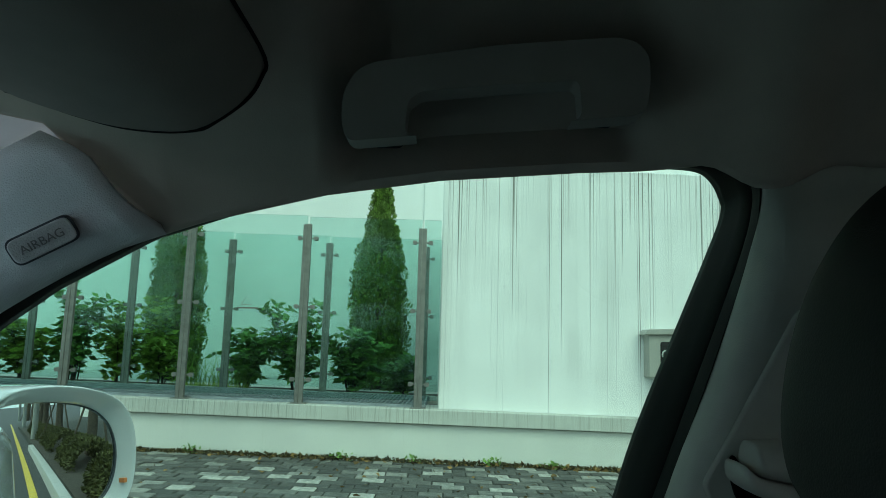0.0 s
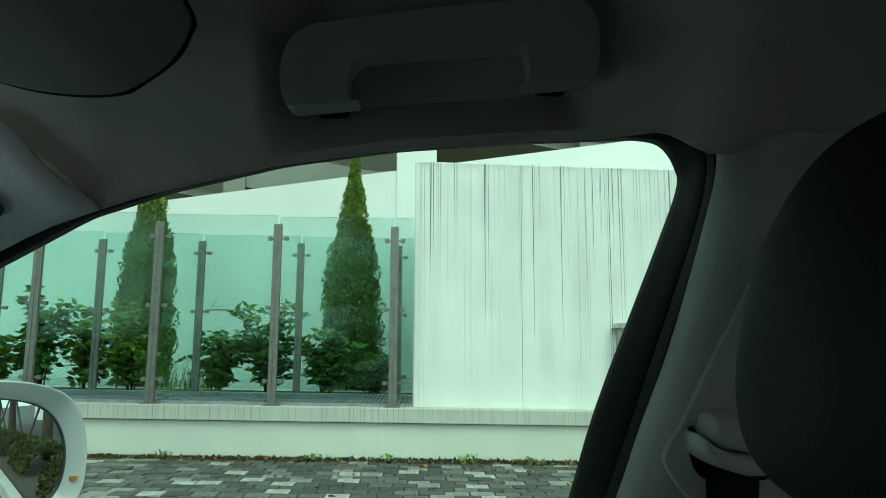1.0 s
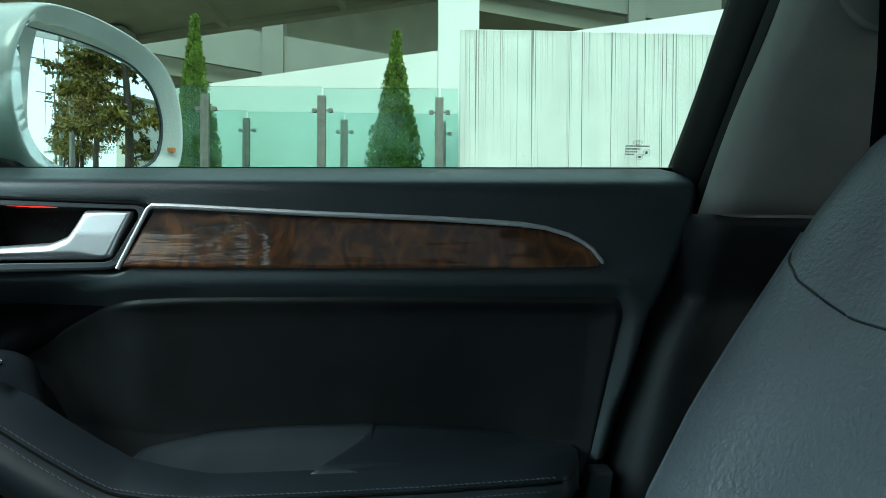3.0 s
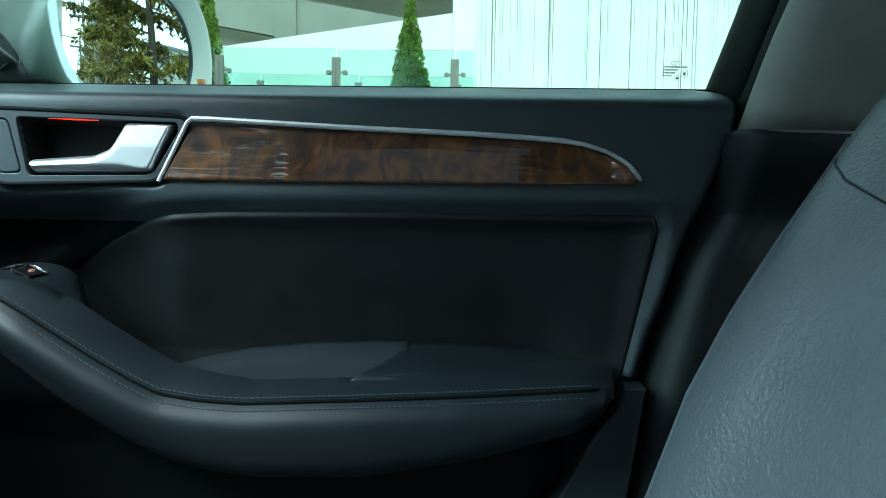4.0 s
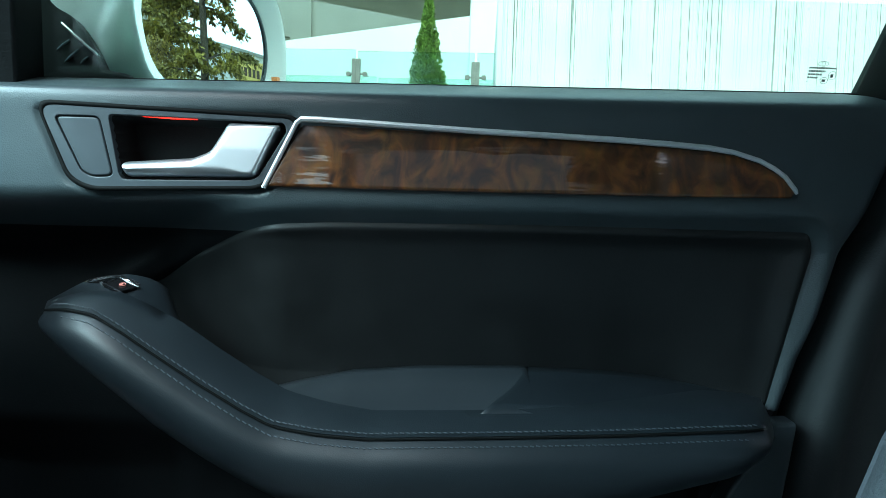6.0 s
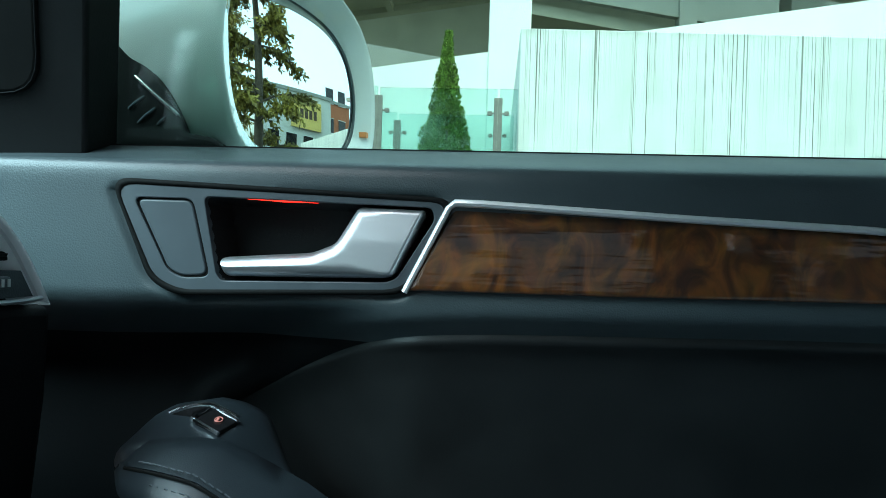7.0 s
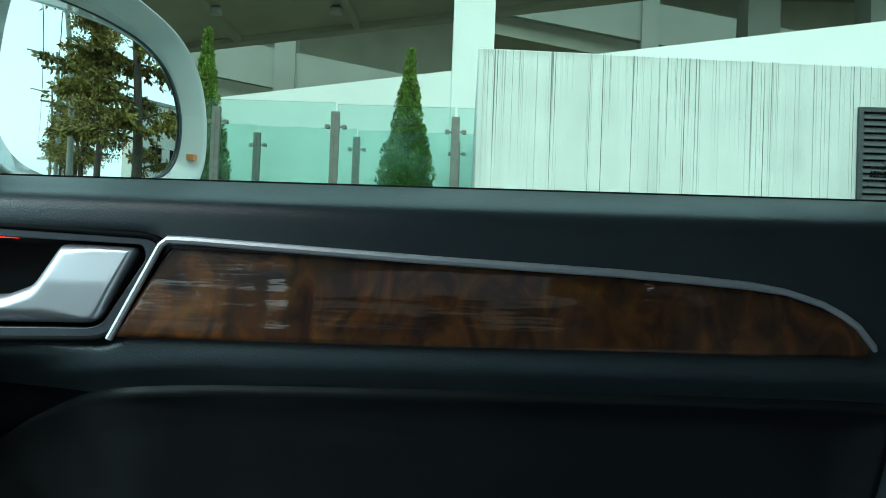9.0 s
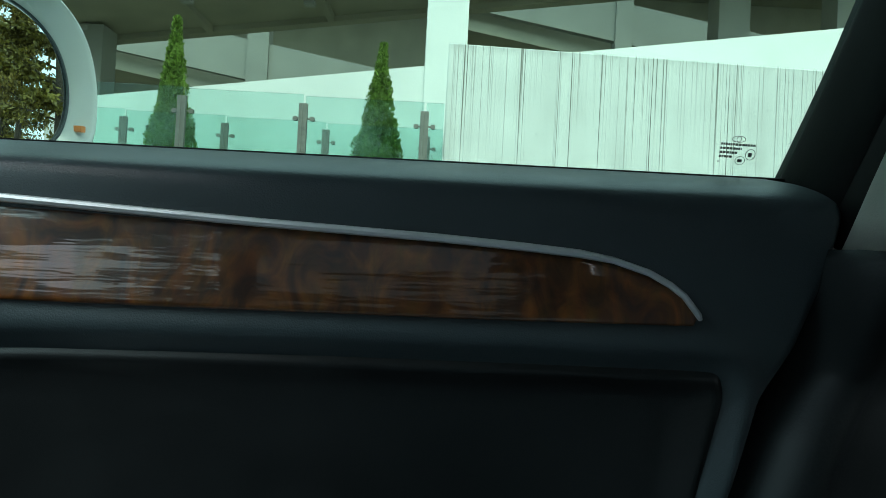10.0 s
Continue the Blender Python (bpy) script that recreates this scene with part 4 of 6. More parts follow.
def marks(pane):
    """Etched approval marks in the window's rear corner."""

    def W2(x, z, d):
        return W(x - 0.002, z - 0.0018, d)
    bits = []

    def bar(x0, x1, z0, z1):
        bits.append(prism([(x0, z0), (x1, z0), (x1, z1), (x0, z1)], lambda x, z: W2(x, z, -0.0002), lambda x, z: W2(x, z, 0.0008)))

    def loop(cx, cz, rx, rz, r=0.0002, n=18):
        bits.append(tube([W2(cx + rx * math.cos(a), cz + rz * math.sin(a), -0.0003) for a in np.linspace(0, 2 * math.pi, n)], r, 5))
    loop(0.2195, 1.0752, 0.0042, 0.0018)
    loop(0.2195, 1.0752, 0.0014, 0.0016)
    rng = random.Random(4)
    for z, x0, x1 in ((1.0722, 0.209, 0.231), (1.0698, 0.209, 0.2225), (1.0674, 0.209, 0.2205), (1.065, 0.209, 0.217)):
        x = x0
        while x < x1:
            w = rng.uniform(0.0006, 0.0016)
            bar(x, min(x + w, x1), z - 0.0006, z + 0.0006)
            x += w + 0.0007
    bar(0.2085, 0.2095, 1.0618, 1.0622)
    loop(0.2285, 1.0668, 0.0031, 0.0031)
    bar(0.2275, 0.2295, 1.0655, 1.0679)
    loop(0.2225, 1.0630, 0.0031, 0.0024)
    bar(0.2212, 0.2238, 1.0622, 1.0638)
    obj("etched_marks", *join(*bits), M_ETCH, pane, "small grey etched bars and rings", smooth=False)


door()


def b_pillar():
    edge = [(0.254, 0.644, 1.006), (0.268, 0.62, 1.072), (0.287, 0.596, 1.139), (0.301, 0.575, 1.194), (0.317, 0.556, 1.25), (0.331, 0.534, 1.313), (0.340, 0.518, 1.36), (0.343, 0.509, 1.385), (0.344, 0.503, 1.41)]
    rows = []
    for p in curve(edge, 30):
        k = 1 - 0.8 * float(ease((p.z - 1.345) / 0.055))
        rows.append([(p.x + a, p.y + (c * k if c < 0 else c), p.z) for a, c in ((0.003, 0.012), (0.0, 0.0), (0.0012, -0.009), (0.003, -0.018), (0.0062, -0.0255), (0.0115, -0.0303), (0.018, -0.0325), (0.027, -0.033), (0.05, -0.032), (0.075, -0.029), (0.13, -0.02), (0.2, -0.008), (0.215, 0.03))])
    obj("b_pillar_trim", *sheet(rows), M_PILLAR, solid=-0.008, kind="structure", category="pillar trim", label="pale grey fabric-covered door pillar trim")
    rows = []
    for z in np.linspace(0.30, 1.004, 120):
        x = float(np.interp(z, [0.3, 0.7045, 0.736, 0.781, 0.812, 0.878, 0.9, 0.916, 0.934, 0.966, 1.007], [0.165, 0.196, 0.201, 0.2073, 0.2143, 0.2315, 0.239, 0.248, 0.2575, 0.268, 0.2798]))
        k = 0.006 * ease((0.935 - z) / 0.04)
        # its head is flush with the trim above
        e = float(ease((z - 0.935) / 0.065))
        x, k = x - 0.018 * e, k + 0.038 * e
        rows.append([(x - 0.034, 0.72, z), (x - 0.02, 0.70, z), (x - 0.011, 0.676, z), (x - 0.004, 0.660 - k, z), (x, 0.652 - k, z), (x + 0.005, 0.650 - k, z), (x + 0.012, 0.655 - k - 0.003 * e, z), (x + 0.022, 0.664 - k - 0.01 * e, z), (x + 0.05, 0.668 - k - 0.01 * e, z), (x + 0.2, 0.668 - 0.02 * e, z), (x + 0.9, 0.67, z)])
    obj("b_pillar_lower_trim", *sheet(rows), M_TRIM, angle=85, solid=0.01, kind="structure", category="pillar trim", label="black plastic lower door pillar trim")


b_pillar()


def seat_belt():
    t = thing("seat_belt", (0.36, 0.55, 1.0), "black webbing seat belt hanging from a grey pillar guide", "seat belt")
    # moulded channel round the guide
    slot = rounded([(0.3798, 1.3105), (0.3649, 1.3056), (0.3597, 1.3006), (0.3101, 1.1801), (0.3081, 1.1721), (0.3153, 1.1578), (0.3272, 1.1435), (0.3423, 1.1339), (0.45, 1.13), (0.47, 1.3105)], 0.01)
    obj("slot_plate", *prism(slot, lambda x, z: (x, 0.59 - 0.36 * (z - 1.2), z), lambda x, z: (x, 0.537 - 0.36 * (z - 1.2), z)), M_PILLAR, t, "grey plate let into the pillar", bevel=0.0025)
    # drum over which the belt runs, with its shoulder behind
    def block(name, lower, upper, out, label):
        """A rounded bar between two edge lines that bulges towards the cabin."""
        rings = []
        for k in range(25):
            x = lower[0][0] + (lower[-1][0] - lower[0][0]) * k / 24
            lo, hi = (float(np.interp(x, *zip(*e))) for e in (lower, upper))
            g = min(1.0, math.sin(math.pi / 2 * min(1.0, (k + 0.15) / 4)))
            mid, half = (lo + hi) / 2, (hi - lo) / 2 * (0.55 + 0.45 * g)
            sec = [(0.0, -1), (0.6, -0.98), (0.88, -0.85), (0.98, -0.6), (1.0, -0.2), (0.98, 0.3), (0.92, 0.7), (0.8, 0.92), (0.55, 1.0), (0.0, 1.0)]
            rings.append([(x + 0.004 * (1 - g), 0.556 - out * g * d, mid + half * q) for d, q in sec])
        obj(name, *ring_loft(rings), M_PILLAR, t, label, angle=60)
    block("belt_guide", [(0.317, 1.1909), (0.3217, 1.1817), (0.3292, 1.1755), (0.3383, 1.1705), (0.355, 1.1654), (0.3671, 1.166), (0.3742, 1.1701)], [(0.3171, 1.1932), (0.3215, 1.1954), (0.3263, 1.1938), (0.332, 1.1884), (0.3393, 1.1838), (0.3647, 1.1793), (0.375, 1.1796)], 0.05, "rounded pale grey belt guide")
    block("guide_shoulder", [(0.3263, 1.1938), (0.332, 1.188), (0.3392, 1.1834), (0.3647, 1.1789), (0.3789, 1.1803)], [(0.3268, 1.2011), (0.3295, 1.2068), (0.3334, 1.2091), (0.3545, 1.21), (0.3813, 1.2101)], 0.047, "upper shoulder of the guide")
    # black patch on the plate paints the shaded opening under the guide
    mouth = [(0.3236, 1.1945), (0.3262, 1.1977), (0.3292, 1.1945), (0.3375, 1.1848), (0.3472, 1.1783), (0.3772, 1.1724), (0.3914, 1.1715), (0.3903, 1.1584), (0.384, 1.1565), (0.3396, 1.157), (0.332, 1.1642), (0.3272, 1.1761), (0.3242, 1.1861)]
    obj("belt_slot", *prism(rounded(mouth, 0.006), lambda x, z: (x, 0.556, z), lambda x, z: (x, 0.5352 - 0.36 * (z - 1.2), z)), M_RUBBER, t, "black slot under the guide")
    rows = []
    for z, x0, x1, y in ((1.175, 0.338, 0.385, 0.541), (1.14, 0.3355, 0.378, 0.536), (1.10, 0.332, 0.374, 0.532), (1.05, 0.327, 0.3685, 0.53), (1.0, 0.323, 0.365, 0.53), (0.9, 0.32, 0.362, 0.53), (0.6, 0.28, 0.33, 0.54)):
        rows.append([(x0 + (x1 - x0) * k / 4, y + 0.012 * k / 4, z) for k in range(5)])
    obj("webbing", *sheet(rows), M_BELT, t, "black woven belt webbing", solid=0.0015)


seat_belt()

SEAT_Z = [0.50, 0.60, 0.747, 0.82, 0.876, 0.92, 0.972, 1.0, 1.055, 1.09, 1.12, 1.135]
SEAT_X = [0.06, 0.10, 0.155, 0.18, 0.207, 0.233, 0.266, 0.283, 0.324, 0.365, 0.42, 0.46]


def seat(cy):
    """A front seat whose cushion is centred at cy."""
    s = 1 if cy > 0 else -1

    def Y(o):
        return cy + s * o
    t = thing("front_seat", (0.2, cy, 0.35), "blue-grey grained leather front seat with bolsters", "car seat", "front seats")
    rings = []
    for z in list(np.linspace(0.5, 1.09, 40)) + [1.105, 1.118, 1.128, 1.134]:
        x = float(np.interp(z, SEAT_Z, SEAT_X))
        k = 1 - 0.35 * ease((z - 1.03) / 0.11)
        th = 0.15 * (1 - 0.75 * ease((z - 1.06) / 0.075))
        o = [(0.205, 0.06), (0.197, 0.025), (0.183, 0.006), (0.165, 0.0), (0.143, 0.002), (0.122, 0.012), (0.105, 0.024), (0.06, 0.03), (0, 0.032)]
        front = [(x + d, Y(a * k)) for a, d in o] + [(x + d, Y(-a * k)) for a, d in o[-2::-1]]
        back = [(x + 0.06 + th, Y(-0.19 * k)), (x + 0.07 + th, Y(0)), (x + 0.06 + th, Y(0.19 * k))]
        rings.append([(a, b, z + 0.12 * (a - x)) for a, b in front + back])
    obj("backrest", *ring_loft(rings), M_SEAT, t, angle=80)
    rings = []
    for x in np.linspace(-0.42, 0.14, 16):
        e = 0.06 * ease((-0.36 - x) / 0.06)
        o = [(0.25, 0.40), (0.255, 0.46), (0.245, 0.525), (0.215, 0.545), (0.18, 0.53), (0.1, 0.515), (0, 0.512)]
        rings.append([(x, Y(a), z - e) for a, z in o] + [(x, Y(-a), z - e) for a, z in o[-2::-1]])
    obj("cushion", *ring_loft(rings), M_SEAT, t, angle=80)
    offs = ([0, 0.06, 0.105, 0.122, 0.143, 0.165, 0.183, 0.197, 0.205], [0.032, 0.03, 0.024, 0.012, 0.002, 0.0, 0.006, 0.025, 0.06])

    def skin(o, z):
        d = float(np.interp(abs(o), *offs))
        return (float(np.interp(z - 0.12 * d, SEAT_Z, SEAT_X)) + d - 0.0006, Y(o), z)
    seam = [skin(o, z) for o, z in ((0.178, 0.977), (0.166, 0.972), (0.155, 0.967), (0.145, 0.962), (0.133, 0.957), (0.122, 0.952), (0.112, 0.947), (0.1, 0.943), (0.06, 0.94), (0.0, 0.938))]
    obj("seam", *tube([tuple(p) for p in curve(seam, 40)], 0.0008, 6), M_TRIM, t, "dark sewn seam across the backrest")
    pipe = [(float(np.interp(z, SEAT_Z, SEAT_X)) + 0.0065, Y(0.183), z) for z in np.linspace(0.6, 0.99, 24)]
    obj("piping", *tube(pipe, 0.0024, 6), M_THREAD, t, "raised leather piping")
    rings = []
    for q in curve([(1.168, 0.3, 0), (1.172, 0.5, 0), (1.18, 0.7, 0), (1.195, 0.87, 0), (1.215, 0.96, 0), (1.24, 1.0, 0), (1.275, 0.99, 0), (1.31, 0.92, 0), (1.335, 0.82, 0), (1.355, 0.7, 0), (1.37, 0.55, 0), (1.378, 0.38, 0), (1.381, 0.15, 0)], 48):
        z, k = q.x, q.y
        rings.append([(0.379 + 0.15 * (z - 1.25) + 0.062 * k * math.cos(a) * (1 if math.cos(a) > 0 else 1.15), Y(0.02) + s * 0.118 * k * math.copysign(abs(math.sin(a)) ** 0.7, math.sin(a)), z) for a in np.linspace(0, 2 * math.pi, 56, endpoint=False)])
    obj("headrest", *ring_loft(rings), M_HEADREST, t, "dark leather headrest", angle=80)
    for o in (-0.05, 0.05):
        obj("headrest_post", *tube([(0.40, Y(o), 1.09), (0.375, Y(o), 1.2)], 0.006, 8), M_CHROME, t, "chrome headrest post")
    return t


seat(0.345)
seat(-0.445)


def dashboard():
    t = thing("dashboard", (-0.6, -0.05, 0.7), "black grained dashboard with chrome-ringed side air vent", "dashboard")
    rows = []
    for y in list(np.linspace(-0.66, 0.455, 20)):
        sec = [(-1.05, 1.02), (-0.8, 1.045), (-0.6, 1.05), (-0.47, 1.045), (-0.425, 1.03), (-0.405, 1.005), (-0.398, 0.95), (-0.40, 0.90), (-0.43, 0.85), (-0.46, 0.70), (-0.52, 0.55), (-0.6, 0.45)]
        rows.append([(x - 0.012, y, z) for x, z in sec])
    obj("body", *sheet(rows), M_PLASTIC, t, solid=-0.01)
    vent = [(0.44, 1.018), (0.483, 1.0165), (0.498, 1.01), (0.515, 1.001), (0.53, 0.991), (0.5424, 0.98), (0.5544, 0.965), (0.5625, 0.953), (0.5491, 0.9523), (0.5262, 0.9532), (0.5152, 0.957), (0.5048, 0.9644), (0.4938, 0.9764), (0.4815, 0.9864), (0.445, 1.006)]
    v, f = prism(vent, lambda y, z: (-0.4, y, z), lambda y, z: (-0.43, y, z))
    obj("end_panel", *prism([(0.44, 1.004), (0.4805, 0.9852), (0.4928, 0.9752), (0.504, 0.963), (0.5148, 0.9555), (0.5262, 0.9515), (0.5491, 0.9505), (0.576, 0.9485), (0.578, 0.9), (0.578, 0.7), (0.578, 0.45), (0.44, 0.45)], lambda y, z: (-0.391 - 0.1 * max(0.0, 0.93 - z), y, z), lambda y, z: (-0.62, y, z)), M_LOWER, t, "grained black end of the dashboard", bevel=0.006)
    obj("end_cap", *prism([(0.44, 1.024), (0.484, 1.0185), (0.499, 1.0143), (0.515, 1.0072), (0.5328, 0.997), (0.5478, 0.9842), (0.56, 0.97), (0.574, 0.9515), (0.44, 0.95)], lambda y, z: (-0.43, y, z), lambda y, z: (-0.62, y, z)), M_LOWER, t, "dark shoulder behind the vent")
    obj("vent_well", v, f, M_GLOSSBLACK, t, "black vent cavity")
    outer = [Vector((-0.389, y, z)) for y, z in vent]
    # broad bright arc, its inner silver flank, and the slats that end on it
    far = curve([(0.43, 1.0262), (0.4839, 1.0188), (0.499, 1.0148), (0.5148, 1.0077), (0.5328, 0.9975), (0.5478, 0.9846), (0.5602, 0.9704), (0.5728, 0.9515), (0.5752, 0.948)], 40)
    mid = curve([(0.43, 1.0225), (0.4828, 1.016), (0.4979, 1.0095), (0.5151, 1.0007), (0.5297, 0.991), (0.5424, 0.9801), (0.5544, 0.9649), (0.562, 0.9538), (0.5635, 0.951)], 40)
    rows = []
    for i, (p, q) in enumerate(zip(far, mid)):
        lift_ = 0.0045 - 0.0015 * i / 39
        rows.append([(-0.404, p.x, p.y), (-0.3955, p.x, p.y)] + [(-0.3935 + lift_ * k + 0.003 * math.sin(math.pi * k), p.x + (q.x - p.x) * k, p.y + (q.y - p.y) * k) for k in np.linspace(0.04, 0.94, 8)] + [(-0.3935 + lift_, q.x, q.y), (-0.397, q.x, q.y)])
    obj("vent_ring", *sheet(rows), M_SILVER, t, "broad chrome arc round the vent", angle=50)
    rows = [[(-0.3925, q.x, q.y), (-0.398, q.x - 0.007, q.y - 0.0025), (-0.415, q.x - 0.011, q.y - 0.006)] for q in mid]
    obj("vent_flank", *sheet(rows), M_SILVER, t, "silver inner flank of the vent", solid=0.001)
    obj("vent_lower_ring", *tube([tuple(p) for p in curve([tuple(p) for p in outer[7:]], 30)], 0.0013, 8), M_SATIN, t, "thin satin lower vent rim")
    for z, y1 in ((1.0134, 0.4865), (1.0091, 0.4973), (1.0042, 0.5077), (0.9988, 0.5174), (0.9914, 0.5272), (0.984, 0.5351), (0.9756, 0.5435)):
        slat = obj("vent_slat", *prism([(0.44, z - 0.0002), (y1, z), (y1 - 0.001, z - 0.0016), (0.44, z - 0.002)], lambda y, h: (-0.3925, y, h), lambda y, h: (-0.425, y, h + 0.002)), M_LOWER, t, bevel=0.0004)
        obj("slat_edge", *tube([(-0.3922, 0.44, z - 0.0003), (-0.3922, y1 - 0.006, z - 0.0002)], 0.0003, 6), M_LOWER, slat, "thin grey front edge")
        obj("pivot", *brick(-0.41, -0.3935, y1 - 0.007, y1 + 0.001, z - 0.0035, z + 0.001), M_DARK, slat, "dark pivot clip", bevel=0.0006)
    obj("vent_plate", *prism([(0.4995, 0.9696), (0.5494, 0.9672), (0.5585, 0.9541), (0.527, 0.9545), (0.516, 0.958), (0.506, 0.9648)], lambda y, z: (-0.3905, y, z), lambda y, z: (-0.4, y, z)), M_PLASTIC, t, "grey plate under the slats")
    dial = obj("vent_dial", *brick(-0.392, -0.387, 0.5195, 0.539, 0.959, 0.965), M_SURROUND, t, "ribbed thumb wheel", bevel=0.0015)
    for y in (0.5235, 0.528, 0.5325, 0.5365):
        obj("rib", *brick(-0.388, -0.3864, y - 0.0008, y + 0.0008, 0.9602, 0.9638), M_MARKING, dial, "white mark on the wheel")


dashboard()


def side_mirror():
    t = thing("side_mirror", (-0.38, 0.74, 1.05), "white car side mirror on its arm outside the window", "side mirror")
    b = 0.07 / 0.23
    out = rounded([(0.700, 1.05), (0.703, 1.207), (0.7472, 1.2155), (0.8059, 1.2135), (0.8327, 1.2091), (0.8734, 1.1965), (0.8993, 1.1692), (0.911, 1.1248), (0.9085, 1.0731), (0.8854, 1.0536), (0.8377, 1.0478), (0.751, 1.046)], 0.022, 6)
    inn = rounded([(0.717, 1.088), (0.7105, 1.145), (0.711, 1.1935), (0.7685, 1.1965), (0.8165, 1.1945), (0.8565, 1.1847), (0.8795, 1.1644), (0.8915, 1.1305), (0.8905, 1.1), (0.884, 1.076), (0.8667, 1.0653), (0.8219, 1.0583), (0.763, 1.0555), (0.735, 1.0605)], 0.02, 6)
    cy, cz = 0.81, 1.125

    def at(y, z, dx=0.0, k=1.0):
        y, z = cy + (y - cy) * k, cz + (z - cz) * k
        return (-0.29 + b * (y - 0.93) + dx, y, z)
    # both outlines take equally many steps round the rim

    def evenly(poly, n=72):
        c = Vector((0.805, 1.13))
        a = sorted((math.atan2(q[1] - c.y, q[0] - c.x), (Vector(q) - c).length) for q in poly)
        ways = np.linspace(-math.pi, math.pi, n, endpoint=False)
        r = np.interp(ways, *zip(*a), period=2 * math.pi)
        for _ in range(3):
            r = (np.roll(r, 1) + 2 * r + np.roll(r, -1)) / 4
        return [(c.x + k * math.cos(w), c.y + k * math.sin(w)) for w, k in zip(ways, r)]
    out, inn = evenly(out), evenly(inn)
    rings = [[at(y, z, -0.03, 0.99) for y, z in inn], [at(y, z, -0.004, 1.0) for y, z in inn], [at(y, z, 0.0, 1.012) for y, z in inn]]
    rings += [[at(y, z, dx, k) for y, z in edge] for dx, k, edge in ((0.0085, 0.955, out), (0.0115, 0.975, out), (0.011, 0.99, out), (0.007, 1.0, out), (-0.012, 1.005, out), (-0.035, 1.0, out), (-0.06, 0.98, out), (-0.085, 0.94, out), (-0.108, 0.87, out), (-0.128, 0.76, out), (-0.143, 0.6, out), (-0.152, 0.38, out), (-0.155, 0.15, out))]
    obj("housing", *ring_loft(rings), M_PAINT, t, "glossy white mirror housing", angle=170)
    # slightly domed mirror, turned to the driver's seat
    yaw, pitch = radians(MIRROR_YAW), radians(MIRROR_PITCH)
    n = Vector((math.cos(yaw) * math.cos(pitch), -math.sin(yaw) * math.cos(pitch), math.sin(pitch)))
    right = Vector((0, 0, 1)).cross(n).normalized()
    up = n.cross(right)
    c = Vector((-0.346, 0.803, 1.127))
    R = 1.5
    rows = []
    for i in range(25):
        row = []
        for j in range(25):
            a, h = -0.118 + 0.236 * i / 24, -0.09 + 0.18 * j / 24
            row.append(tuple(c + right * a + up * h - n * (a * a + h * h) / (2 * R)))
        rows.append(row)
    v, f = sheet(rows)
    keep = []
    for q in f:
        m = sum((Vector(v[i]) for i in q), Vector()) / 4
        if inside(inn, np.array([m.y]), np.array([m.z]))[0] > -0.006:
            keep.append(q)
    # grey tube stands in for the shade of the gap round the glass
    lip = [(y, cz + (z - cz) * 0.992) for y, z in inn + inn[:1]]
    obj("bezel", *tube([(c.x - ((y - c.y) * n.y + (z - c.z) * n.z) / n.x - 0.002, y, z) for y, z in lip], 0.0014, 6), M_SURROUND, t, "dark gap round the mirror glass")
    obj("mirror_glass", v, keep, M_MIRROR, t, "convex silvered mirror glass")
    obj("backing", *prism([(0.70, 1.05), (0.70, 1.21), (0.90, 1.19), (0.92, 1.09), (0.88, 1.05)], lambda y, z: at(y, z, -0.098, 0.8), lambda y, z: at(y, z, -0.104, 0.75)), M_DARK, t)
    obj("warning_light", *prism(rounded([(0.8945, 1.0895), (0.8995, 1.0895), (0.8995, 1.095), (0.8945, 1.095)], 0.0006), lambda y, z: at(y, z, -0.002), lambda y, z: at(y, z, 0.0095)), M_ORANGE, t, "small orange light in the rim")
    foot = [(-0.45, 1.04), (-0.45, 1.124), (-0.425, 1.119), (-0.415, 1.114), (-0.405, 1.106), (-0.397, 1.098), (-0.391, 1.089), (-0.3855, 1.08), (-0.381, 1.07), (-0.378, 1.059), (-0.359, 1.056), (-0.352, 1.052), (-0.352, 1.04)]
    obj("foot", *prism(foot, lambda x, z: (x, 0.69, z), lambda x, z: (x - 0.01, 0.765, z)), M_DARK, t, "black mirror foot", bevel=0.003)
    for a, b, w in (((-0.414, 1.097), (-0.382, 1.07), 0.0017), ((-0.418, 1.0745), (-0.407, 1.083), 0.0012), ((-0.411, 1.0645), (-0.399, 1.075), 0.0012), ((-0.397, 1.0635), (-0.391, 1.069), 0.001)):
        obj("grille_bar", *tube([(a[0], 0.6895, a[1]), ((a[0] + b[0]) / 2, 0.6888, (a[1] + b[1]) / 2), (b[0], 0.6895, b[1])], [w * 0.7, w, w * 0.7], 8), M_SURROUND if w < 0.0015 else M_CHROME, t, "pale bar across the mirror foot")


MIRROR_YAW, MIRROR_PITCH = 27.0, 0.5
side_mirror()


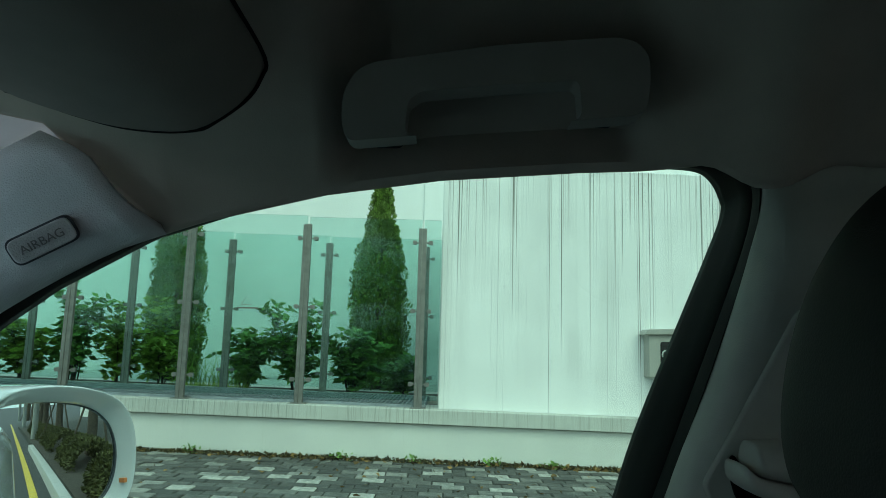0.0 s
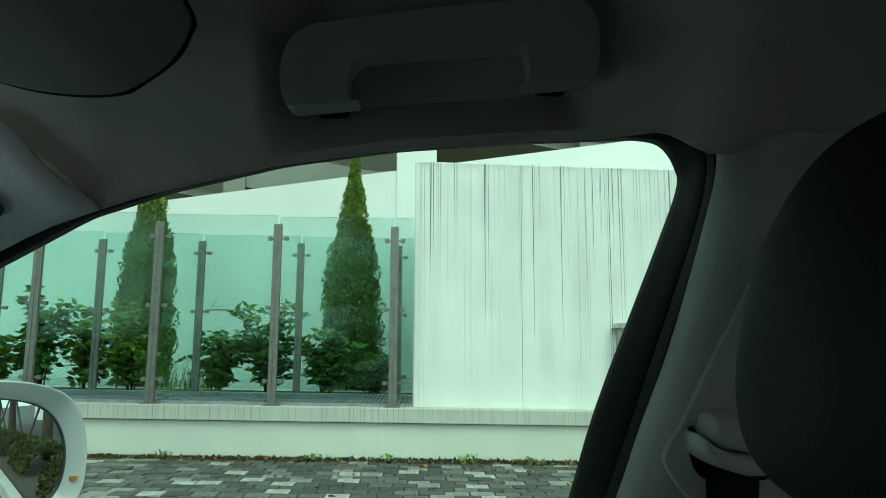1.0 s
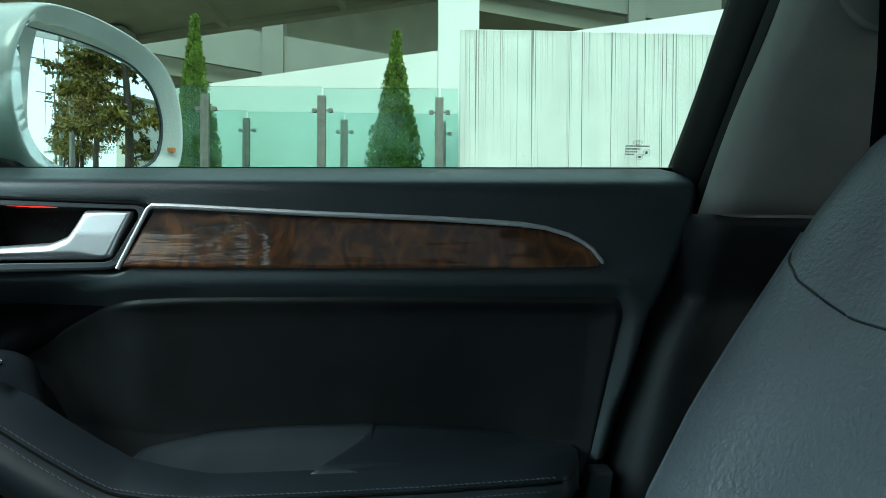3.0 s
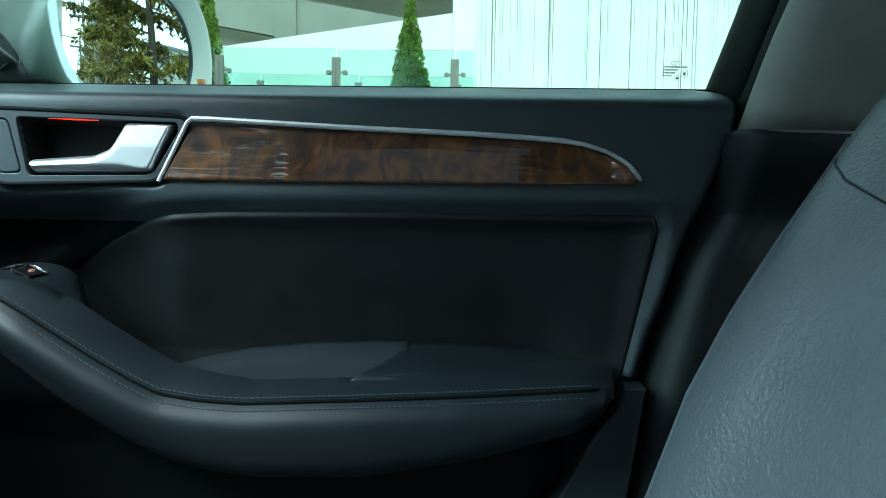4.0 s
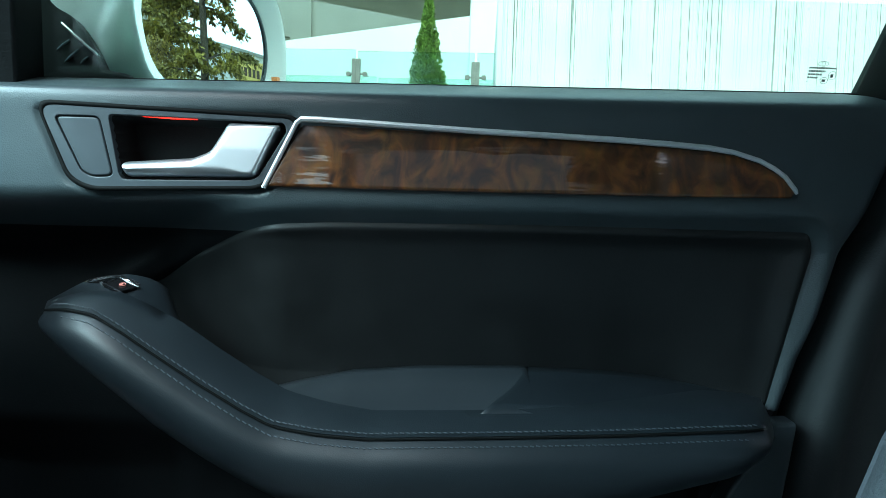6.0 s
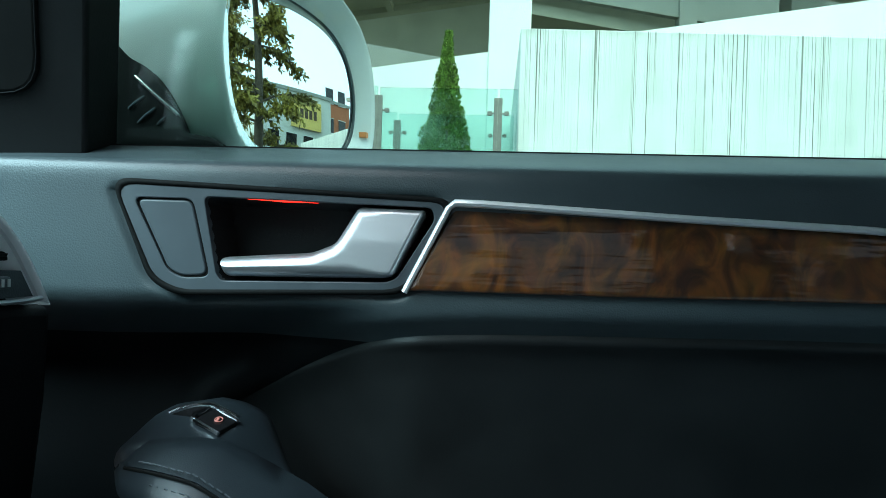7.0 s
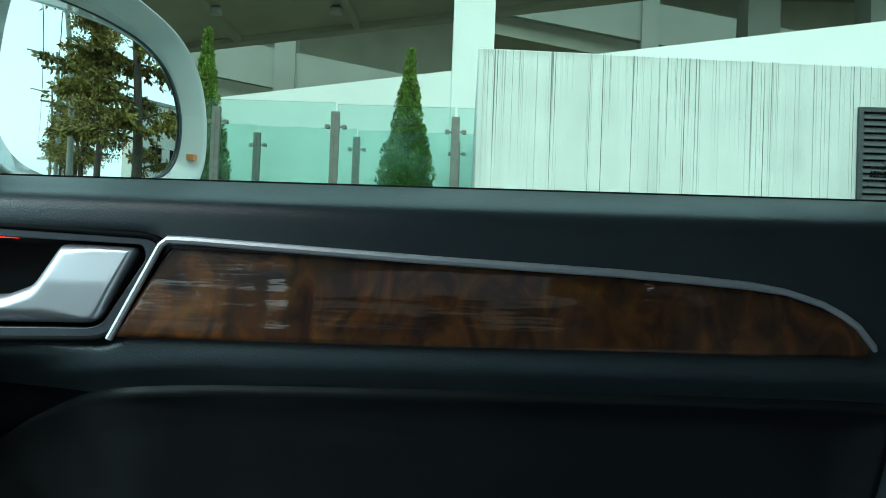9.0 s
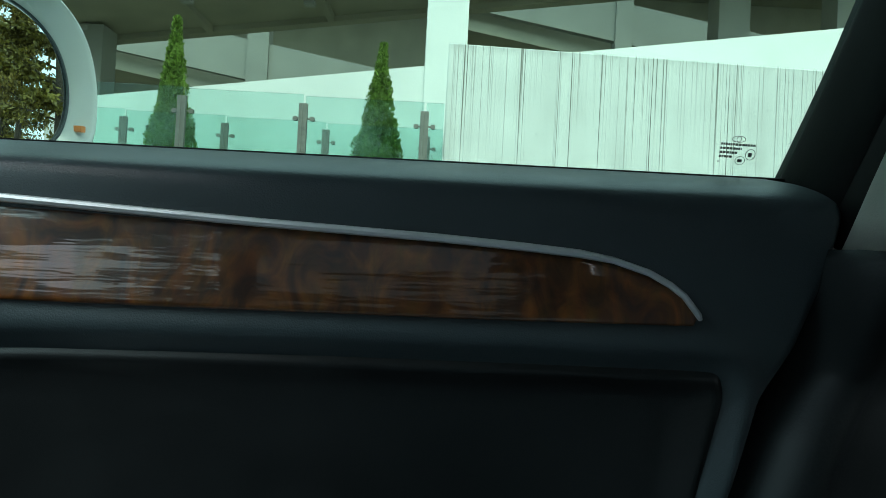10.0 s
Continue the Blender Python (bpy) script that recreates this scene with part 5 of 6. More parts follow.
def shell():
    """What closes the cabin round the camera: floor, far side, rear, outer side."""
    obj("car_floor", *brick(-1.1, 1.7, -0.72, 0.68, 0.30, 0.34), mat("dark_carpet", (0.02, 0.02, 0.02), 0.95, vary=0.3, scale=60), kind="structure", category="car floor", label="dark carpeted floor of the car")
    obj("driver_door", *brick(-0.62, 0.7, -0.76, -0.71, 0.34, 1.04), M_PLASTIC, kind="structure", category="car door", label="black inner panel of the driver's door", bevel=0.01)
    obj("firewall", *brick(-1.12, -1.08, -0.74, 0.7, 0.3, 1.02), M_DARK, kind="structure", category="bulkhead", label="dark bulkhead under the dashboard")
    obj("rear_side_panel", *brick(0.6, 1.7, 0.64, 0.69, 0.34, 1.05), M_PLASTIC, kind="structure", category="side panel", label="black inner panel of the rear door")
    obj("rear_side_panel", *brick(0.7, 1.7, -0.76, -0.71, 0.34, 1.05), M_PLASTIC, kind="structure", category="side panel", label="black inner panel of the rear door")
    obj("rear_bulkhead", *brick(1.7, 1.75, -0.76, 0.69, 0.3, 1.06), M_DARK, kind="structure", category="bulkhead", label="dark rear wall of the cabin")
    obj("b_pillar_trim", *brick(0.42, 0.6, -0.70, -0.62, 0.9, 1.46), M_PILLAR, kind="structure", category="pillar trim", label="pale grey pillar trim on the driver's side", bevel=0.02)
    rows = []
    for x in np.linspace(-1.15, 2.0, 30):
        top = float(np.interp(x, [-1.4, -0.6, 2.0, 2.9], [0.92, 1.0, 1.03, 1.0]))
        rows.append([(x, 0.70, top + 0.02), (x, 0.735, top + 0.018), (x, 0.80, top - 0.06), (x, 0.835, top - 0.2), (x, 0.84, 0.5), (x, 0.82, 0.2), (x, 0.79, 0.12)])
    obj("car_side", *sheet(rows), M_PAINT, solid=-0.01, kind="structure", category="car body", label="white painted outer side of the car")
    rows = []
    for u in np.linspace(0, 1, 8):
        rows.append([(-0.27 - 0.75 * u - 0.06 * (1 - a * a), CENTRE + (0.50 + 0.15 * u) * a, 1.44 - 0.42 * u) for a in np.linspace(-1, 1, 13)])
    ws = obj("windscreen", *sheet(rows), M_CLEAR, kind="structure", category="windscreen", label="clear curved windscreen")
    ws.visible_shadow = False
    # unseen driver's side panes are darkened to block light the driver would block
    for x0, x1, y, m in ((-0.62, -0.25, -0.71, M_CLEAR), (-0.24, 0.42, -0.71, M_LIGHTCUT), (0.6, 1.7, -0.71, M_LIGHTCUT), (0.6, 1.7, 0.64, M_CARGLASS)):
        s = 1 if y > 0 else -1
        w = obj("side_window", *prism([(x0, 1.03), (x1, 1.03), (x1, 1.43), (x0, 1.43)], lambda x, z: (x, y - s * 0.35 * (z - 1.03), z), lambda x, z: (x, y - s * 0.35 * (z - 1.03) + s * 0.004, z)), m, kind="structure", category="car window", label="side window of the car, some panes darkened to block light", smooth=False)
        w.visible_shadow = m == M_LIGHTCUT
    # unseen post added to block the bright slit between the two panes
    obj("quarter_post", *prism([(-0.275, 1.03), (-0.225, 1.03), (-0.2, 1.43), (-0.3, 1.43)], lambda x, z: (x, -0.7 + 0.35 * (z - 1.03), z), lambda x, z: (x, -0.725 + 0.35 * (z - 1.03), z)), M_DARK, kind="structure", category="window post", label="unseen black post added to close a bright slit")
    w = obj("rear_window", *prism([(-0.66, 1.05), (0.56, 1.05), (0.5, 1.49), (-0.6, 1.49)], lambda y, z: (1.72 - 0.4 * (z - 1.05), y, z), lambda y, z: (1.725 - 0.4 * (z - 1.05), y, z)), M_CLEAR, kind="structure", category="car window", label="clear rear window of the car", smooth=False)
    w.visible_shadow = False


shell()

# ==== outside ====


def slope(x):
    """The street falls gently towards the rear of the car."""
    return -0.013 * x


def lift(mesh, k=1.0):
    v, f = mesh
    return [(x, y, z + k * slope(x)) for x, y, z in v], f


def ground():
    rows = [[(x, y, -0.05 + slope(max(-80, min(80, x)))) for x in (-900, -80, -20, -5, 5, 20, 80, 900)] for y in (-900, -60, 0, 60, 900)]
    obj("ground", *sheet(rows), M_ASPHALT, kind="structure", category="road", label="dark asphalt street that runs to the horizon")
    obj("pavement", *lift(brick(-30, 30, 1.72, 7.3, -0.3, 0.095)), M_JOINT, kind="structure", category="pavement", label="pavement bed under grey block paving")
    for k in range(24):
        x = -12 + k * 1.0
        obj("kerb_stone", *lift(brick(x + 0.004, x + 0.996, 1.56, 1.715, -0.25, 0.105)), M_KERB, kind="structure", category="kerb", label="pale granite kerb stone beside the street", bevel=0.012)
    obj("road_line", *lift(brick(-30, 40, 1.25, 1.37, -0.06, -0.045)), M_LINE, kind="structure", category="road marking", label="worn yellow line painted along the kerb")


ground()


def plinth():
    obj("plinth", *lift(brick(-14, 16, 6.96, 7.4, -0.3, 0.468)), M_PLINTH, kind="structure", category="low wall", label="low white rendered plinth with faint stains")
    obj("coping", *lift(brick(-14, 16, 6.90, 7.5, 0.478, 0.622)), M_COPING, kind="structure", category="coping", label="weathered pale coping on the low wall", bevel=0.008)
    # dark block paints the shadow line below the coping's overhang
    obj("shadow_joint", *lift(brick(-14, 16, 6.985, 7.38, 0.4685, 0.4775)), M_SOIL, kind="structure", category="joint", label="dark strip that paints the coping's shadow line")
    obj("deck_trough", *lift(brick(-14, 0.02, 7.5, 8.28, -0.2, 0.56)), M_SOIL, kind="structure", category="trough", label="dark drain trough between the two fences")
    obj("bed_kerb", *lift(brick(-14, 0.02, 8.28, 8.42, -0.2, 0.648)), M_COPING, kind="structure", category="kerb", label="pale concrete kerb under the rear fence", bevel=0.006)
    obj("gravel_bed", *lift(brick(-14, 0.02, 9.35, 12.2, -0.2, 0.56)), M_KERB, kind="structure", category="gravel", label="pale gravel bed in front of the white parapet")
    obj("planting_bed", *lift(brick(-14, 0.02, 8.42, 9.35, -0.2, 0.6)), M_SOIL, kind="structure", category="flower bed", label="raised bed of dark soil behind the fence")
    v, f = brick(0.02, 16, 7.09, 12.2, 0.60, 3.2)
    obj("white_wall", [(x, y, z - 0.02 * x if z > 1 else z + slope(x)) for x, y, z in v], f, M_WALL, kind="structure", category="wall", label="tall white rendered wall with dark rain streaks", bevel=0.015)


plinth()


def fence(y, x_end, count, group):
    """Posts and glass panels that run away from x_end."""
    step = 1.207
    t = thing("glass_fence", (x_end, y, 0.64), "green glass fence with twin steel posts and clamps", "fence", group)
    for k in range(count):
        x = x_end - k * step
        zb = slope(x)
        post = obj("post", *brick(x - 0.043, x - 0.004, y - 0.03, y + 0.012, 0.62 + zb, 2.46 + zb), M_STEEL, t, bevel=0.004)
        obj("post_plate", *brick(x - 0.0035, x + 0.04, y - 0.022, y + 0.018, 0.62 + zb, 2.46 + zb), M_STEEL, post, "second flat steel bar")
        obj("foot_plate", *brick(x - 0.08, x + 0.08, y - 0.06, y + 0.06, 0.612 + zb, 0.632 + zb), M_STEEL, post, "steel foot plate", bevel=0.004)
        for z in (2.315, 1.60, 0.86):
            arm = tube([(x - 0.1, y + 0.02, z + zb), (x + 0.1, y + 0.02, z + zb)], 0.01, 8)
            ends = [prism(rounded([(x + s * 0.062, z - 0.021), (x + s * 0.108, z - 0.021), (x + s * 0.108, z + 0.021), (x + s * 0.062, z + 0.021)], 0.012), lambda a, b: (a, y + 0.008, b + zb), lambda a, b: (a, y + 0.045, b + zb)) for s in (-1, 1)]
            obj("clamp", *join(arm, *ends), M_STEEL, post, "steel clamp with round jaws")
        if k < count - 1:
            pane = obj("pane", *brick(x - step + 0.012, x - 0.012, y + 0.022, y + 0.034, 0.70 + zb, 2.56 + zb), M_FENCEGLASS, t, "green tinted glass panel", smooth=False)
            pane.visible_shadow = False
    pane = obj("pane", *brick(x_end + 0.012, x_end + 0.19, y + 0.022, y + 0.034, 0.70, 2.56), M_FENCEGLASS, t, "narrow green tinted glass panel", smooth=False)
    pane.visible_shadow = False
    return t


front = fence(6.985, -0.18, 8, "glass fences")
fence(8.335, -0.185, 8, "glass fences")
# warning plate on the fence
sign = thing("warning_sign", (-1.97, 6.98, 1.65), "faint warning triangle sticker on the fence glass", "sign")
obj("triangle", *tube([(-2.04, 7.0, 1.625), (-1.985, 7.0, 1.715), (-1.93, 7.0, 1.625), (-2.04, 7.0, 1.625)], 0.005, 5), M_STEEL, sign)
obj("bar", *brick(-2.075, -1.86, 7.0, 7.006, 1.582, 1.598), M_STEEL, sign, "row of small dark print")


def grating():
    parts = [lift(brick(-9 + 0.045 * k, -9 + 0.045 * k + 0.018, 7.06, 8.27, 0.624, 0.648)) for k in range(198)]
    parts += [lift(brick(-9, -0.1, a, a + 0.014, 0.624, 0.652)) for a in (7.05, 7.35, 7.65, 7.95, 8.262)]
    obj("drain_grating", *join(*parts), mat("galvanised_steel", (0.3, 0.33, 0.35), 0.5, metal=0.5, vary=0.2, scale=10), kind="stuff", category="grating", label="galvanised grating deck between the two glass fences")


grating()


def meter_box():
    t = thing("meter_box", (2.3, 6.9, 1.0), "grey metal meter box fixed to the white wall", "meter box")
    b = obj("body", *brick(2.13, 2.56, 6.9, 7.095, 1.0, 1.43), M_BOX, t, bevel=0.008)
    obj("lid", *prism([(2.085, 1.425), (2.10, 1.455), (2.12, 1.478), (2.56, 1.50), (2.6, 1.47), (2.6, 1.44)], lambda x, z: (x, 6.86, z), lambda x, z: (x, 7.095, z)), M_BOX, t, "overhanging box lid", bevel=0.004)
    win = rounded([(2.245, 1.1), (2.35, 1.1), (2.35, 1.36), (2.245, 1.36)], 0.03)
    obj("window", *prism(win, lambda x, z: (x, 6.905, z), lambda x, z: (x, 6.893, z)), M_GLOSSBLACK, b, "dark inspection window", bevel=0.003)
    obj("dial", *tube([(2.297 + 0.035 * math.cos(a), 6.89, 1.23 + 0.04 * math.sin(a)) for a in np.linspace(0, 2 * math.pi, 15)], 0.008, 6), M_KERB, b, "pale round dial")
    obj("pipe", *tube([(2.24, 6.98, 0.62), (2.24, 6.98, 1.01)], 0.022, 10), M_BOX, t, "grey conduit")


meter_box()


def louvre():
    t = thing("wall_louvre", (4.6, 7.07, 1.7), "dark grey metal louvre set in the white wall", "louvre")
    fr = join(brick(3.80, 5.4, 7.05, 7.088, 2.66, 2.705), brick(3.80, 5.4, 7.05, 7.088, 1.60, 1.64), brick(3.80, 3.845, 7.05, 7.088, 1.64, 2.66), brick(5.355, 5.4, 7.05, 7.088, 1.64, 2.66))
    obj("frame", *fr, M_LOUVRE, t)
    obj("backing", *brick(3.845, 5.355, 7.08, 7.088, 1.64, 2.66), M_RUBBER, t, "black cavity")
    for k in range(15):
        z = 1.655 + 0.067 * k
        obj("slat", *prism([(7.052, z), (7.056, z - 0.006), (7.082, z + 0.044), (7.078, z + 0.05)], lambda y, h: (3.845, y, h), lambda y, h: (5.355, y, h)), M_LOUVRE, t)


louvre()


# ---- the car-park building behind ----
def rise(x):
    return 7.5 + 0.1426 * x


def sloped(x0, x1, y0, y1, f0, f1):
    """A slab between two heights that change along x."""
    v, f = brick(x0, x1, y0, y1, 0, 1)
    return [(x, y, (f1(x) if z > 0.5 else f0(x))) for x, y, z in v], f


def car_park():
    t = thing("parking_ramp", (0, 14, 0), "white concrete parking ramp with grey soffits and columns", "building")
    obj("ramp_parapet", *sloped(-16, 18, 12.26, 12.56, lambda x: 0.0, lambda x: 4.5 + 0.145 * x), M_WHITE, t, "white sloping ramp parapet")
    obj("column", *brick(-0.405, 0.335, 12.22, 12.9, 0, 9.5), M_WHITE, t, "broad white column", bevel=0.02)
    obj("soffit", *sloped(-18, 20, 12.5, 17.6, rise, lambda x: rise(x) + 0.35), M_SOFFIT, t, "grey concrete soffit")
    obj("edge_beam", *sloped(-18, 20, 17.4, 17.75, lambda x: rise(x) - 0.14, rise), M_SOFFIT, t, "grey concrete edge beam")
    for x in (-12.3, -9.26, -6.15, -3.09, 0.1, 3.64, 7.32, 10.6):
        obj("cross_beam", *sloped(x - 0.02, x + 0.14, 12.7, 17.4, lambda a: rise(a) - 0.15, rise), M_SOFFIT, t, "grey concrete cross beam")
    obj("front_fascia", *sloped(-18, 20, 12.36, 12.5, lambda x: rise(x) + 0.1, lambda x: rise(x) + 0.45), M_WHITE, t, "white slab edge")
    for k in range(48):
        x = -6.02 + 0.385 * k
        obj("baluster", *brick(x - 0.045, x + 0.045, 12.27, 12.34, rise(x) - 0.1, rise(x) + 1.1), M_WHITE, t, "white railing bar")
    for x0, x1, y in ((-9.15, -8.28, 16.4), (6.45, 7.2, 16.4), (9.3, 9.75, 16.4)):
        obj("rear_column", *brick(x0, x1, y, y + 0.7, 0, rise(x0) + 0.02), M_PALE, t, "pale concrete column")
    obj("pipe", *tube([(-9.42, 16.3, 0), (-9.42, 16.3, 5.9)], 0.1, 10), M_WHITE, t, "white downpipe")
    # the ramps further back
    for x0, x1, top in ((-16, -0.3, lambda x: 7.72 - 0.173 * (x + 7.5)), (0.1, 14, lambda x: 9.42 - 0.173 * (x - 4.3))):
        obj("rear_parapet", *sloped(x0, x1, 21, 21.25, lambda x: top(x) - 1.25, top), M_PALE, t, "pale rear ramp parapet")
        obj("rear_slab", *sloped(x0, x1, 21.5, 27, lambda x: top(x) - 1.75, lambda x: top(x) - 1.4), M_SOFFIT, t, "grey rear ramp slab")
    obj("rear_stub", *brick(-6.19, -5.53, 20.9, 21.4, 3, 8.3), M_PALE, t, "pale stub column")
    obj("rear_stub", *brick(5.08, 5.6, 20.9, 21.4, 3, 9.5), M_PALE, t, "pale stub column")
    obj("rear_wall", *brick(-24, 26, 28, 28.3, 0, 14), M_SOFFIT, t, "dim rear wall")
    # slab above the view, added to keep sky light off the rear ramps
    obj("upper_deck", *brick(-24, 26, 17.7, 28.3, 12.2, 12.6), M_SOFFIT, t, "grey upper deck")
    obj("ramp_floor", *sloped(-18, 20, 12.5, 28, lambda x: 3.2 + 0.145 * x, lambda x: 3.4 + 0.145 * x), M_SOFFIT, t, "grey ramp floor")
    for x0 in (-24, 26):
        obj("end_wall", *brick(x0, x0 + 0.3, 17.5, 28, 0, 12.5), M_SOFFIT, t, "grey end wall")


car_park()
for p in ((-5.92, 15.35, 6.66), (-3.33, 16.13, 7.03), (1.76, 16.17, 7.75), (-8.79, 16.49, 6.25)):
    lamp = thing("soffit_lamp", p, "small grey unlit lamp under the concrete soffit", "lamp", "soffit lamps")
    z = rise(p[0])
    obj("housing", *brick(p[0] - 0.13, p[0] + 0.13, p[1] - 0.1, p[1] + 0.1, z - 0.2, z - 0.06), M_KERB, lamp, bevel=0.02)
    obj("bracket", *brick(p[0] - 0.09, p[0] + 0.09, p[1] - 0.05, p[1] + 0.05, z - 0.07, z + 0.02), M_STEEL, lamp)


# ---- planting ----
def leaves(name, spots, size, material, parent, rng, label="", flat=0.5, droop=0.0, long=1.6):
    """Many small folded leaves, each at a spot with an outward way."""
    v, f = [], []
    for p, o in spots:
        s = size * rng.uniform(0.6, 1.25)
        d = Vector((o.x + rng.gauss(0, flat), o.y + rng.gauss(0, flat), o.z + rng.gauss(0, flat) - droop)).normalized()
        w = d.cross(Vector((rng.gauss(0, 1), rng.gauss(0, 1), rng.gauss(0, 1)))).normalized() * s * 0.5
        n = d.cross(w).normalized() * s * 0.12
        k = len(v)
        p = Vector(p)
        v += [p, p + d * s * long * 0.45 + w - n, p + d * s * long, p + d * s * long * 0.45 - w - n]
        f += [(k, k + 1, k + 2), (k, k + 2, k + 3)]
    me = bpy.data.meshes.new(name)
    me.from_pydata([tuple(a) for a in v], [], f)
    me.materials.append(material)
    ob = new(name, me)
    ob.parent = parent
    ob.location = -ORIGIN[parent.name]
    if label:
        ob["label"] = label
    return ob


def cypress(x, y, z0, z1, r, seed):
    t = thing("cypress", (x, y, z0), "slim dark green cypress tree behind the glass fence", "tree", "cypresses")
    rng = random.Random(seed)
    h = z1 - z0
    obj("trunk", *tube([(x, y, z0 - 0.1), (x + 0.02, y, z0 + h * 0.5), (x, y, z1 - 0.2)], [0.09, 0.05, 0.01], 8), M_BARK, t)
    spots = []
    # the crown is built of many upright flame-shaped sprays
    for k in range(330):
        u = (k + rng.random()) / 330
        u = 0.97 * u ** 1.1
        a = k * 2.4 + rng.uniform(-0.5, 0.5)
        prof = r * float(np.interp(u, [0, 0.1, 0.3, 0.5, 0.62, 0.73, 0.83, 0.92, 1.0], [0.8, 0.92, 0.88, 0.7, 0.46, 0.3, 0.2, 0.1, 0.01]))
        prof *= rng.uniform(0.84, 1.08)
        sr = min(0.13, 0.03 + 0.26 * prof) * rng.uniform(0.75, 1.2)
        base = Vector((x + (prof - sr * 0.7) * math.cos(a), y + (prof - sr * 0.7) * math.sin(a), z0 + u * h - 0.05))
        lean = Vector((math.cos(a) * 0.22, math.sin(a) * 0.22, 1.0)).normalized()
        tall = sr * rng.uniform(2.2, 3.4) * (1 - 0.35 * ease((u - 0.75) / 0.2))
        for _ in range(int(60 + 420 * sr)):
            v, b = rng.random() ** 0.8, rng.uniform(0, 2 * math.pi)
            w = sr * math.sin(math.pi * min(1.0, 0.16 + 0.84 * v)) ** 0.7 * rng.uniform(0.75, 1.05)
            o = Vector((math.cos(b), math.sin(b), 0))
            spots.append((base + lean * tall * v + o * w, o * 0.55 + Vector((0, 0, 0.8))))
    leaves("crown", spots, 0.03, M_CYPRESS, t, rng, "dense upright scale foliage", 0.3, 0, 1.7)


cypress(-4.12, 10.5, 0.6, 4.6, 0.42, 1)
cypress(-0.98, 10.5, 0.55, 4.33, 0.45, 2)


def shrub(x, y, h, r, seed, material, label):
    """Leaning stems with side twigs and opposite pairs of pointed leaves."""
    t = thing("shrub", (x, y, 0.62), label, "shrub", "shrubs behind the fence")
    rng = random.Random(seed)
    z0 = 0.62 + slope(x)
    stems, spots = [], []

    def twig(path, first, size):
        stems.append(tube([tuple(p) for p in path], [max(0.0015, size * (1 - i / len(path))) for i in range(len(path))], 5))
        for i in range(first, len(path)):
            way = (path[i] - path[i - 1]).normalized()
            b = rng.uniform(0, 2 * math.pi)
            for k in range(2 if i < len(path) - 1 else 5):
                c = b + math.pi * k if i < len(path) - 1 else b + 2 * math.pi * k / 5
                o = Vector((math.cos(c), math.sin(c), 0.15)) + way * 0.3
                spots.append((path[i] + Vector((rng.gauss(0, 0.01), rng.gauss(0, 0.01), rng.gauss(0, 0.01))), o.normalized()))
    for k in range(int(6 + 12 * r)):
        a, lean = rng.uniform(0, 2 * math.pi), rng.uniform(0.1, 1.0)
        hh = h * rng.uniform(0.4, 1.0) * (1 - 0.25 * lean)
        tip = Vector((x + r * lean * math.cos(a), y + 0.6 * r * lean * math.sin(a), z0 + hh))
        mid = Vector((x + r * lean * 0.4 * math.cos(a), y + 0.25 * r * lean * math.sin(a), z0 + hh * 0.6))
        path = curve([(x + 0.05 * math.cos(a), y + 0.05 * math.sin(a), z0 - 0.05), mid, tip], 11)
        twig(path, 2, 0.009)
        for i in range(2, 10):
            b = rng.uniform(0, 2 * math.pi)
            ln = rng.uniform(0.08, 0.2)
            end = path[i] + Vector((math.cos(b) * ln, math.sin(b) * ln, rng.uniform(0.0, 0.12)))
            twig([path[i], path[i].lerp(end, 0.5) + Vector((0, 0, 0.02)), end], 1, 0.004)
    obj("stems", *join(*stems), M_BARK, t)
    leaves("foliage", spots, 0.06, material, t, rng, "", 0.28, 0.25, 2.1)


M_YLEAF = mat("yellowing_leaf", (0.34, 0.44, 0.07), 0.55, vary=0.3, scale=4, random=0.45)
for k, (x, y, h, r, m) in enumerate(((-1.85, 8.95, 1.34, 0.62, 0), (-1.12, 8.9, 0.95, 0.5, 0), (-0.5, 8.8, 0.5, 0.4, 0), (-2.55, 9.0, 0.8, 0.42, 0), (-3.55, 8.8, 1.2, 0.32, 1), (-4.2, 9.0, 1.05, 0.5, 1), (-4.75, 8.9, 1.4, 0.4, 0), (-5.4, 8.9, 0.9, 0.55, 1), (-6.1, 9.0, 1.2, 0.5, 0), (-6.9, 8.9, 0.9, 0.5, 1))):
    shrub(x, y, h, r, 20 + k, M_YLEAF if m else M_LEAF, "yellow-green leafy shrub in the raised bed" if m else "green leafy shrub in the raised bed")


def plastic_sheet():
    """Crumpled clear film that hangs over the plants at the end of the bed."""
    t = thing("plastic_sheet", (-0.6, 8.5, 0.7), "crumpled clear plastic sheet over the shrubs", "plastic sheet")
    rows = []
    for i in range(40):
        u = i / 39
        row = []
        for j in range(14):
            w = j / 13
            x, z = -1.15 + 0.84 * u, 0.88 + 0.26 * u - (0.03 + 0.19 * u) * w
            k = noise.noise(Vector((x * 14 + 3 * w, w * 2.5, 1.7)))
            row.append((x + 0.02 * k, 8.47 + 0.06 * k + 0.05 * w, z + 0.018 * noise.noise(Vector((x * 9, w * 4, 5.0)))))
        rows.append(row)
    film = obj("film", *sheet(rows), pane_mat("clear_film", (0.8, 0.86, 0.86), 0.9, 1.7), t, "wrinkled clear film", angle=80)
    film.visible_shadow = False


plastic_sheet()


